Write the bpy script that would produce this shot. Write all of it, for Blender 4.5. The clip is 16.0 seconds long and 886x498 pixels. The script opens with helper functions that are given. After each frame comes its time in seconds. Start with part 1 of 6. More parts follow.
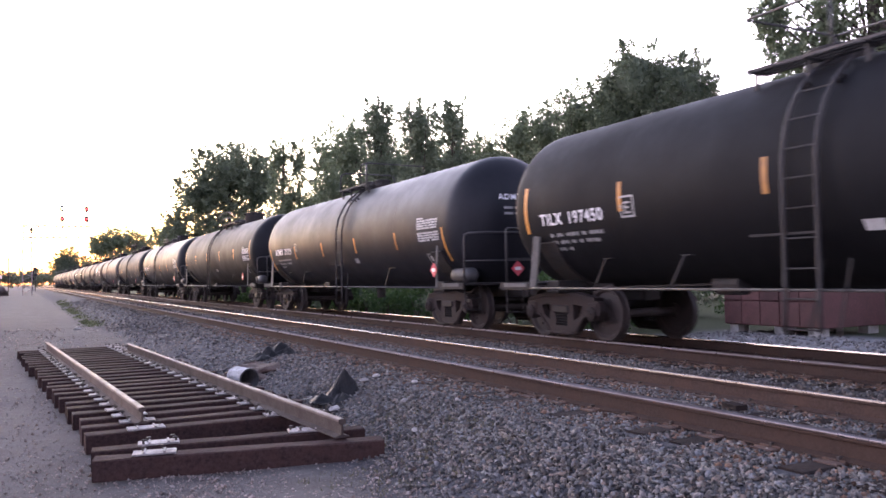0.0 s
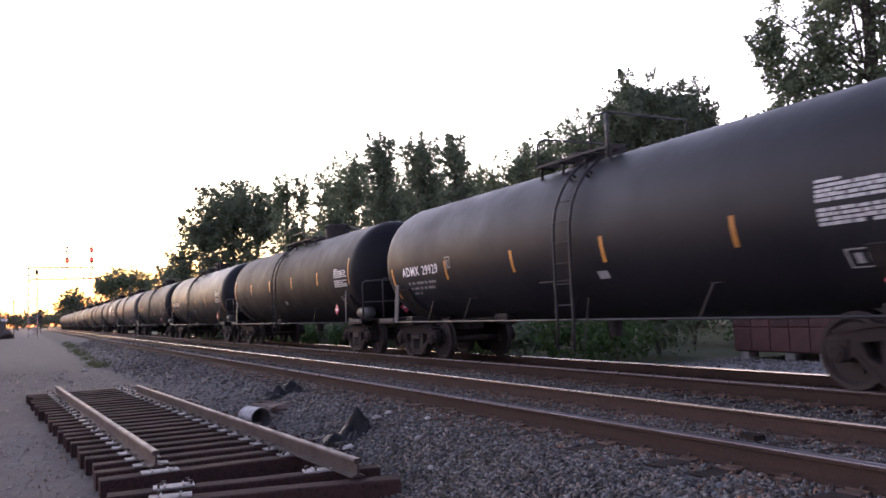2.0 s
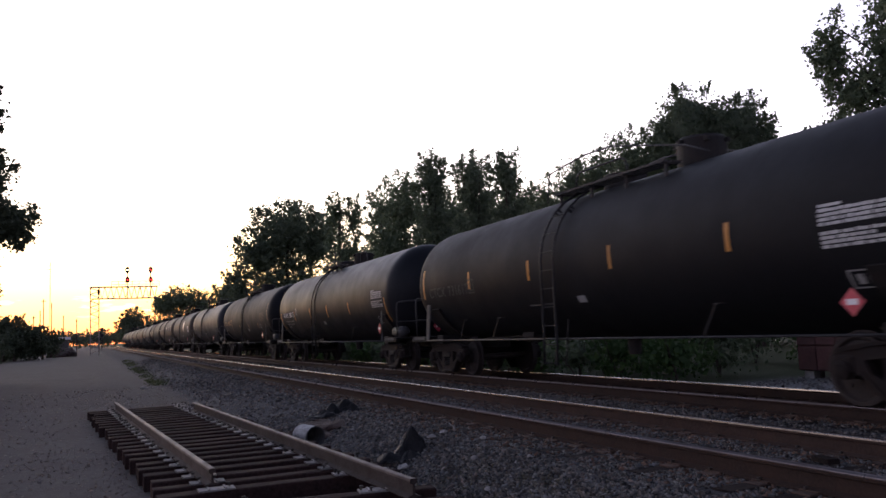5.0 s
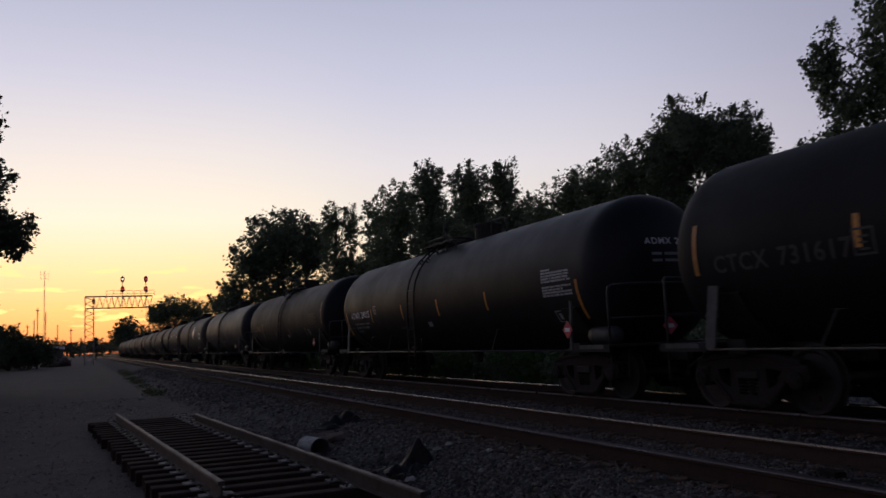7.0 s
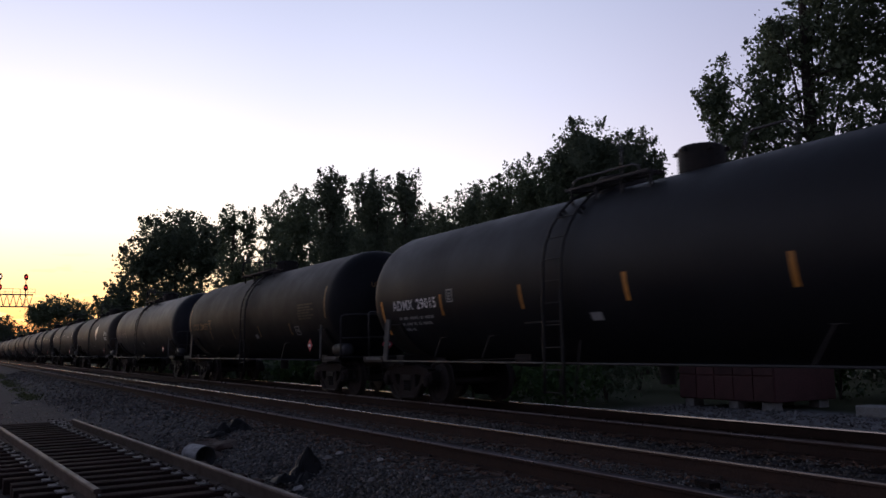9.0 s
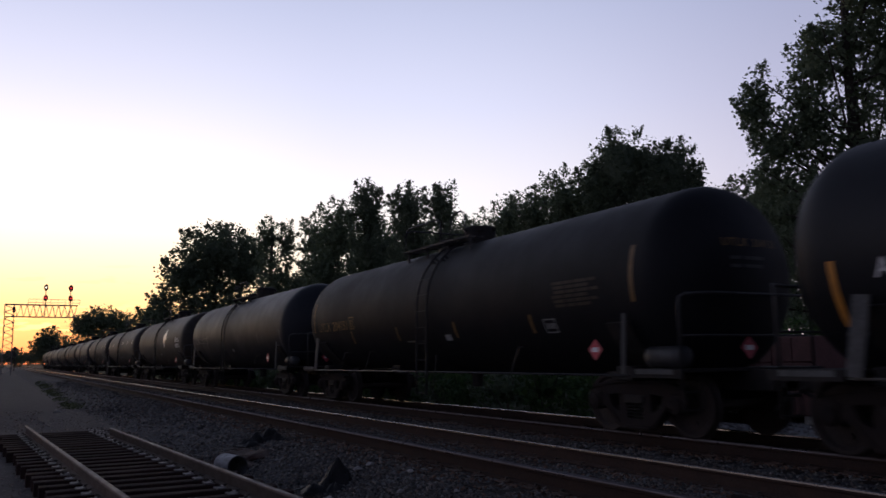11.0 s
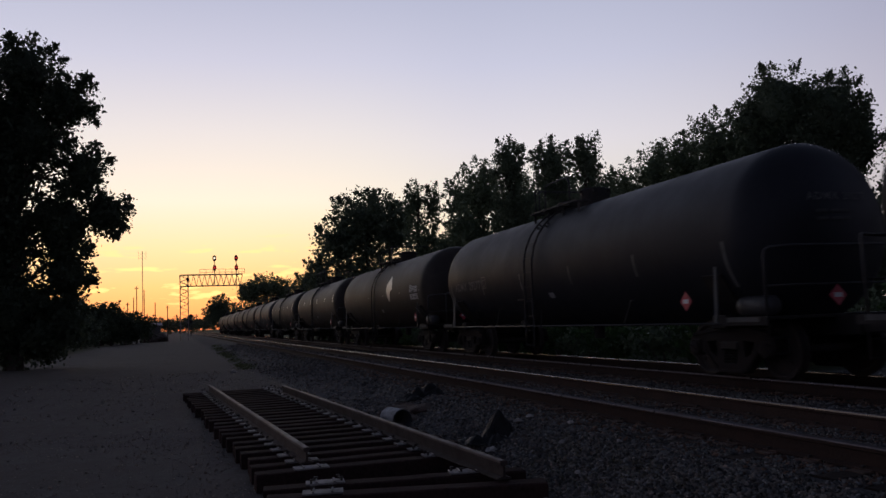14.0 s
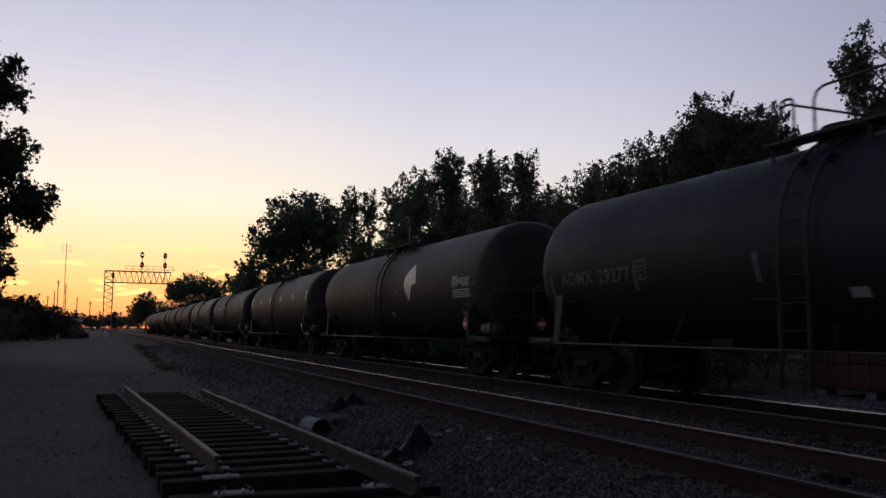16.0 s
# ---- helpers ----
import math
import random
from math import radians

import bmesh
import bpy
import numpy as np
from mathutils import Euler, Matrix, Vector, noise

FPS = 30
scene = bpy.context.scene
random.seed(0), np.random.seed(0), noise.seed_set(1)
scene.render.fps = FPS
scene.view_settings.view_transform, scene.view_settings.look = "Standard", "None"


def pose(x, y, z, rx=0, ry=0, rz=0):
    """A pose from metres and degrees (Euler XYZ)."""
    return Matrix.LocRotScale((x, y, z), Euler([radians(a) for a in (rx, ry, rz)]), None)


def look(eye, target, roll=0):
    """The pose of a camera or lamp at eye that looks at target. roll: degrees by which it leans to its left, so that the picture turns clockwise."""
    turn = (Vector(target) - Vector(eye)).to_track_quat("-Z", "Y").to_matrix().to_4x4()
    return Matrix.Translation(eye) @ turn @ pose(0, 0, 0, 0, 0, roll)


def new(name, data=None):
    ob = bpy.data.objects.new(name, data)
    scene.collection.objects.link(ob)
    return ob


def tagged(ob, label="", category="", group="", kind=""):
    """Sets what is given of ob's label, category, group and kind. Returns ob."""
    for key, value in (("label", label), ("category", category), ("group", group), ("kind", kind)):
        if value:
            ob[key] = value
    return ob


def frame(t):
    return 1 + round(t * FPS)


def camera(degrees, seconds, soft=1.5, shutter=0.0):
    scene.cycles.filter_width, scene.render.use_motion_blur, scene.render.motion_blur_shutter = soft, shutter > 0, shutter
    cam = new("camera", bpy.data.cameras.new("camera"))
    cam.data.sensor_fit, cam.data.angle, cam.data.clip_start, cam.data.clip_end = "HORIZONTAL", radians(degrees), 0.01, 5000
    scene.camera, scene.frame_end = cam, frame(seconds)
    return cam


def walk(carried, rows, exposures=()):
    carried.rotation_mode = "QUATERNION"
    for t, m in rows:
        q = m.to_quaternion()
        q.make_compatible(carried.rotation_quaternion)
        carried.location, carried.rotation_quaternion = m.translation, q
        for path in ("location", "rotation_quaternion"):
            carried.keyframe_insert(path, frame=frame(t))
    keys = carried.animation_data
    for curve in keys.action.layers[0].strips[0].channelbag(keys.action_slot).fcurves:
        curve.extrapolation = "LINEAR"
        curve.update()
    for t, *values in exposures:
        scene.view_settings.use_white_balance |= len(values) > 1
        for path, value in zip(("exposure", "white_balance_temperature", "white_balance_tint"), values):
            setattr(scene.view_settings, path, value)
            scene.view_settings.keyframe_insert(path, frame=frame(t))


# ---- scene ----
# ---------------------------------------------------------------- camera
cam = camera(57.13, 16.0, soft=1.5, shutter=0.45)
# seconds, x, y, z, yaw, pitch, roll
PATH = [
    (0.0, 0.101, -0.117, 1.673, -27.4, 1.93, 1.1), (0.5, 0.116, -0.111, 1.678, -26.91, 2.12, -0.19),
    (1.0, 0.116, -0.114, 1.678, -26.54, 1.6, 0.41), (1.5, 0.096, -0.109, 1.704, -25.68, 3.13, 1.16),
    (2.0, 0.027, -0.104, 1.709, -27.06, 4.21, 2.43), (2.5, -0.042, -0.075, 1.702, -29.1, 4.0, 2.8),
    (3.0, -0.073, -0.067, 1.703, -30.76, 2.28, 1.41), (3.5, -0.021, -0.015, 1.701, -30.12, 3.05, 2.55),
    (4.0, 0.038, 0.063, 1.697, -28.81, 4.68, 1.07), (4.5, 0.044, 0.027, 1.705, -25.11, 5.29, 1.27),
    (4.7, 0.043, 0.022, 1.698, -23.57, 5.57, 2.42), (6.8, -0.063, 0.01, 1.75, -23.21, 5.83, 2.52),
    (7.0, -0.119, 0.008, 1.744, -23.8, 6.31, 2.4), (7.5, -0.134, 0.012, 1.738, -27.59, 7.13, 1.51),
    (8.0, -0.123, 0.023, 1.735, -30.33, 6.93, 1.93), (8.2, -0.119, 0.022, 1.723, -31.2, 6.82, 1.22),
    (10.3, -0.019, -0.007, 1.713, -30.45, 7.16, 0.33), (10.5, -0.003, 0.001, 1.717, -30.24, 7.17, 0.8),
    (11.0, 0.023, 0.039, 1.703, -28.38, 7.7, 0.69), (11.5, 0.046, 0.063, 1.696, -27.13, 7.49, -0.08),
    (12.0, 0.065, 0.042, 1.688, -26.69, 6.66, 0.8), (12.5, 0.071, 0.052, 1.678, -25.53, 6.0, 2.21),
    (13.0, 0.039, 0.072, 1.682, -24.77, 5.46, 0.27), (13.5, -0.028, 0.06, 1.664, -22.8, 6.33, 1.1),
    (14.0, -0.076, 0.015, 1.669, -17.98, 4.99, 2.29), (14.5, -0.051, 0.005, 1.679, -19.14, 4.87, 1.88),
    (15.0, -0.01, 0.043, 1.686, -21.45, 5.41, 0.38), (15.5, 0.013, 0.076, 1.697, -22.03, 5.8, 2.07),
    (16.0, 0.042, 0.065, 1.69, -22.74, 5.62, -0.25)]
# the clip's camera stops down as it takes in the bright sky
EXPOSURES = [(0.0, 3.6, 6650, 23), (1.0, 3.48, 6650, 23), (1.5, 3.28, 6650, 23), (2.0, 2.8, 6600, 22), (2.5, 2.3, 6550, 20), (3.0, 2.55, 6550, 20), (3.5, 2.88, 6550, 20), (4.0, 2.75, 6550, 20), (4.5, 2.05, 6500, 18), (4.7, 1.8, 6500, 18),
             (6.8, -0.2, 6280, 15), (7.0, -0.25, 6280, 15), (7.5, -0.15, 6350, 15), (8.0, 0.1, 6300, 15), (10.3, 0.32, 6000, 16), (11.0, 0.15, 6080, 16), (11.5, 0.0, 6250, 16), (12.0, 0.0, 6330, 15), (13.0, -0.08, 6300, 15), (13.5, -0.1, 6250, 15), (14.0, -0.28, 6200, 15), (16.0, -0.25, 6200, 15)]
walk(cam, [(t, pose(x, y, z, 90 + pitch, roll, yaw)) for t, x, y, z, yaw, pitch, roll in PATH], EXPOSURES)

# ---------------------------------------------------------------- dusk sky and light
world = bpy.data.worlds.new("dusk_sky")
scene.world = world
world.use_nodes = True
wn, wl = world.node_tree.nodes, world.node_tree.links
sky = wn.new("ShaderNodeTexSky")
sky.sky_type = 'NISHITA'
sky.sun_disc = False
sky.sun_elevation = radians(0.8)
sky.sun_rotation = radians(1.0)
sky.air_density, sky.dust_density, sky.ozone_density = 1.0, 1.0, 1.5


def sky_ramp(fac, stops):
    r = wn.new("ShaderNodeValToRGB")
    e = r.color_ramp.elements
    while len(e) < len(stops):
        e.new(0.5)
    for k, (p, c) in enumerate(stops):
        e[k].position, e[k].color = p, (*c, 1)
    wl.new(fac, r.inputs[0])
    return r.outputs[0]


def sky_math(op, *ins):
    n = wn.new("ShaderNodeMath")
    n.operation = op
    for k, v in enumerate(ins):
        if isinstance(v, (int, float)):
            n.inputs[k].default_value = v
        else:
            wl.new(v, n.inputs[k])
    return n.outputs[0]


def sky_step(v, a, b, lo=0.0, hi=1.0):
    n = wn.new("ShaderNodeMapRange")
    n.interpolation_type = 'SMOOTHSTEP'
    wl.new(v, n.inputs[0])
    for k, q in enumerate((a, b, lo, hi)):
        n.inputs[k + 1].default_value = q
    return n.outputs[0]


def sky_mix(fac, a, b, mode='MIX'):
    n = wn.new("ShaderNodeMix")
    n.data_type, n.blend_type = 'RGBA', mode
    for k, v in ((0, fac), (6, a), (7, b)):
        if isinstance(v, (int, float)):
            n.inputs[k].default_value = v
        else:
            wl.new(v, n.inputs[k])
    return n.outputs[2]


# after sunset: a warm band low in the afterglow, pale above it, lavender across, and darker overhead and behind
way = wn.new("ShaderNodeTexCoord").outputs["Generated"]
sep = wn.new("ShaderNodeSeparateXYZ")
wl.new(way, sep.inputs[0])
height = sky_math('MAXIMUM', sep.outputs[2], 0.0)
flat = sky_math('SQRT', sky_math('ADD', sky_math('MULTIPLY', sep.outputs[0], sep.outputs[0]), sky_math('MULTIPLY', sep.outputs[1], sep.outputs[1])))
toward = sky_math('DIVIDE', sep.outputs[1], sky_math('MAXIMUM', flat, 0.001))
glow = sky_ramp(height, [(0.0, (0.95, 0.30, 0.14)), (0.018, (1.04, 0.44, 0.18)), (0.05, (1.13, 0.68, 0.27)), (0.095, (1.16, 0.89, 0.47)), (0.15, (1.12, 1.02, 0.78)), (0.23, (0.95, 0.90, 0.83)),
                         (0.31, (0.73, 0.73, 0.82)), (0.40, (0.54, 0.565, 0.69)), (0.55, (0.28, 0.31, 0.42)), (0.75, (0.075, 0.09, 0.14)), (1.0, (0.028, 0.038, 0.065))])
away = sky_ramp(height, [(0.0, (0.46, 0.38, 0.40)), (0.1, (0.56, 0.49, 0.53)), (0.2, (0.545, 0.51, 0.595)), (0.3, (0.445, 0.435, 0.54)),
                         (0.4, (0.355, 0.37, 0.49)), (0.55, (0.17, 0.18, 0.26)), (0.75, (0.06, 0.072, 0.11)), (1.0, (0.028, 0.038, 0.065))])
dim = sky_ramp(sky_step(toward, -0.5, 0.74), [(0.0, (0.335, 0.36, 0.435)), (1.0, (1.0, 1.0, 1.0))])
dimmed = sky_mix(1.0, away, dim, 'MULTIPLY')
beside = sky_ramp(height, [(0.0, (0.95, 0.62, 0.42)), (0.06, (1.0, 0.80, 0.54)), (0.13, (1.0, 0.91, 0.72)), (0.21, (0.90, 0.85, 0.83)), (0.30, (0.69, 0.695, 0.80)),
                           (0.40, (0.52, 0.545, 0.67)), (0.55, (0.26, 0.29, 0.39)), (0.75, (0.07, 0.085, 0.13)), (1.0, (0.028, 0.038, 0.065))])
colour = sky_mix(sky_step(toward, 0.55, 0.93), dimmed, beside)
colour = sky_mix(sky_step(toward, 0.925, 0.995), colour, glow)
# small lit streaks of cloud low in the afterglow
cm = wn.new("ShaderNodeMapping")
cm.inputs["Scale"].default_value = (15.0, 15.0, 95.0)
wl.new(way, cm.inputs[0])
cn = wn.new("ShaderNodeTexNoise")
cn.inputs["Scale"].default_value, cn.inputs["Detail"].default_value = 1.3, 3
wl.new(cm.outputs[0], cn.inputs["Vector"])
streak = sky_math('MULTIPLY', sky_math('MULTIPLY', sky_step(cn.outputs[0], 0.60, 0.66), sky_step(height, 0.015, 0.045)), sky_math('MULTIPLY', sky_step(height, 0.13, 0.06), sky_step(toward, 0.97, 0.99)))
pale = wn.new("ShaderNodeRGB")
pale.outputs[0].default_value = (1.5, 1.05, 0.38, 1)
colour = sky_mix(streak, colour, pale.outputs[0])
colour = sky_mix(0.04, colour, sky.outputs[0], 'ADD')
wl.new(colour, wn["Background"].inputs[0])
wn["Background"].inputs[1].default_value = 1.0

sun = new("sun", bpy.data.lights.new("sun", 'SUN'))
sun.data.energy, sun.data.angle, sun.data.color = 0.02, radians(15), (1.0, 0.70, 0.50)
sun.matrix_world = look((0, 300, 14), (0, 0, 0))

RNG = np.random.default_rng(7)


# ---------------------------------------------------------------- materials
def ramp(nt, fac, stops):
    r = nt.nodes.new("ShaderNodeValToRGB")
    e = r.color_ramp.elements
    while len(e) < len(stops):
        e.new(0.5)
    for k, (p, c) in enumerate(stops):
        e[k].position, e[k].color = p, (*c, 1)
    nt.links.new(fac, r.inputs[0])
    return r.outputs[0]


def noise_tex(nt, scale, detail=4.0, rough=0.6, vec=None):
    n = nt.nodes.new("ShaderNodeTexNoise")
    n.inputs["Scale"].default_value, n.inputs["Detail"].default_value, n.inputs["Roughness"].default_value = scale, detail, rough
    if vec is None:
        vec = nt.nodes.new("ShaderNodeTexCoord").outputs["Object"]
    nt.links.new(vec, n.inputs["Vector"])
    return n.outputs[0]


def mix(nt, fac, a, b, mode='MIX'):
    m = nt.nodes.new("ShaderNodeMix")
    m.data_type, m.blend_type = 'RGBA', mode
    for k, v in ((0, fac), (6, a), (7, b)):
        if isinstance(v, (int, float)):
            m.inputs[k].default_value = v
        elif isinstance(v, tuple):
            m.inputs[k].default_value = (*v, 1)
        else:
            nt.links.new(v, m.inputs[k])
    return m.outputs[2]


def shade(c, k):
    return tuple(min(1.0, v * k) for v in c)


def material(name, colour, rough=0.6, metal=0.0, grain=30.0, wear=2.0, vary=0.35, bump=0.2, dirt=None, dirt_amount=0.5, island=False, spec=0.5, tint=(0.72, 1.25), hues=()):
    """Base colour with a fine grain and a coarse stain, a little relief, and a tint that differs from piece to piece."""
    m = bpy.data.materials.new(name)
    m.use_nodes = True
    nt = m.node_tree
    b = nt.nodes["Principled BSDF"]
    fine, coarse = noise_tex(nt, grain, 5), noise_tex(nt, wear, 6, 0.65)
    c = ramp(nt, fine, [(0.3, shade(colour, 1 - vary)), (0.7, shade(colour, 1 + vary))])
    if dirt:
        f = ramp(nt, coarse, [(0.42, (0, 0, 0)), (0.68, (dirt_amount,) * 3)])
        c = mix(nt, f, c, dirt)
    if island:
        g = nt.nodes.new("ShaderNodeNewGeometry").outputs["Random Per Island"]
    else:
        g = nt.nodes.new("ShaderNodeObjectInfo").outputs["Random"]
    v = ramp(nt, g, [(0.0, (tint[0],) * 3), (1.0, (tint[1], tint[1] * 0.985, tint[1] * 0.965))])
    c = mix(nt, 1.0, c, v, 'MULTIPLY')
    if hues:
        pick = nt.nodes.new("ShaderNodeMath")
        pick.operation = 'FRACT'
        spread = nt.nodes.new("ShaderNodeMath")
        spread.operation = 'MULTIPLY'
        spread.inputs[1].default_value = 37.7
        nt.links.new(g, spread.inputs[0])
        nt.links.new(spread.outputs[0], pick.inputs[0])
        c = mix(nt, 1.0, c, ramp(nt, pick.outputs[0], [(k / max(1, len(hues) - 1), q) for k, q in enumerate(hues)]), 'MULTIPLY')
    nt.links.new(c, b.inputs["Base Color"])
    b.inputs["Metallic"].default_value = metal
    b.inputs["Specular IOR Level"].default_value = spec
    r = ramp(nt, coarse, [(0.3, (max(0.05, rough - 0.1),) * 3), (0.7, (min(1, rough + 0.12),) * 3)])
    nt.links.new(r, b.inputs["Roughness"])
    if bump:
        bp = nt.nodes.new("ShaderNodeBump")
        bp.inputs["Strength"].default_value, bp.inputs["Distance"].default_value = bump, 0.01
        nt.links.new(fine, bp.inputs["Height"])
        nt.links.new(bp.outputs[0], b.inputs["Normal"])
    return m


def tank_paint(name, colour, dust, amount, rough=0.57, spec=0.21):
    """Tank paint: streaks run down the shell, dust lies in patches."""
    m = material(name, colour, rough=rough, spec=spec, grain=9, wear=0.7, vary=0.1, bump=0.02, dirt=dust, dirt_amount=amount)
    nt = m.node_tree
    b = nt.nodes["Principled BSDF"]
    tc = nt.nodes.new("ShaderNodeTexCoord")
    mp = nt.nodes.new("ShaderNodeMapping")
    mp.inputs["Scale"].default_value = (0.4, 5.0, 0.25)
    nt.links.new(tc.outputs["Object"], mp.inputs[0])
    streak = noise_tex(nt, 1.3, 5, 0.6, mp.outputs[0])
    old = b.inputs["Base Color"].links[0].from_socket
    f = ramp(nt, streak, [(0.5, (0, 0, 0)), (0.75, (amount * 0.35,) * 3)])
    nt.links.new(mix(nt, f, old, dust), b.inputs["Base Color"])
    return m


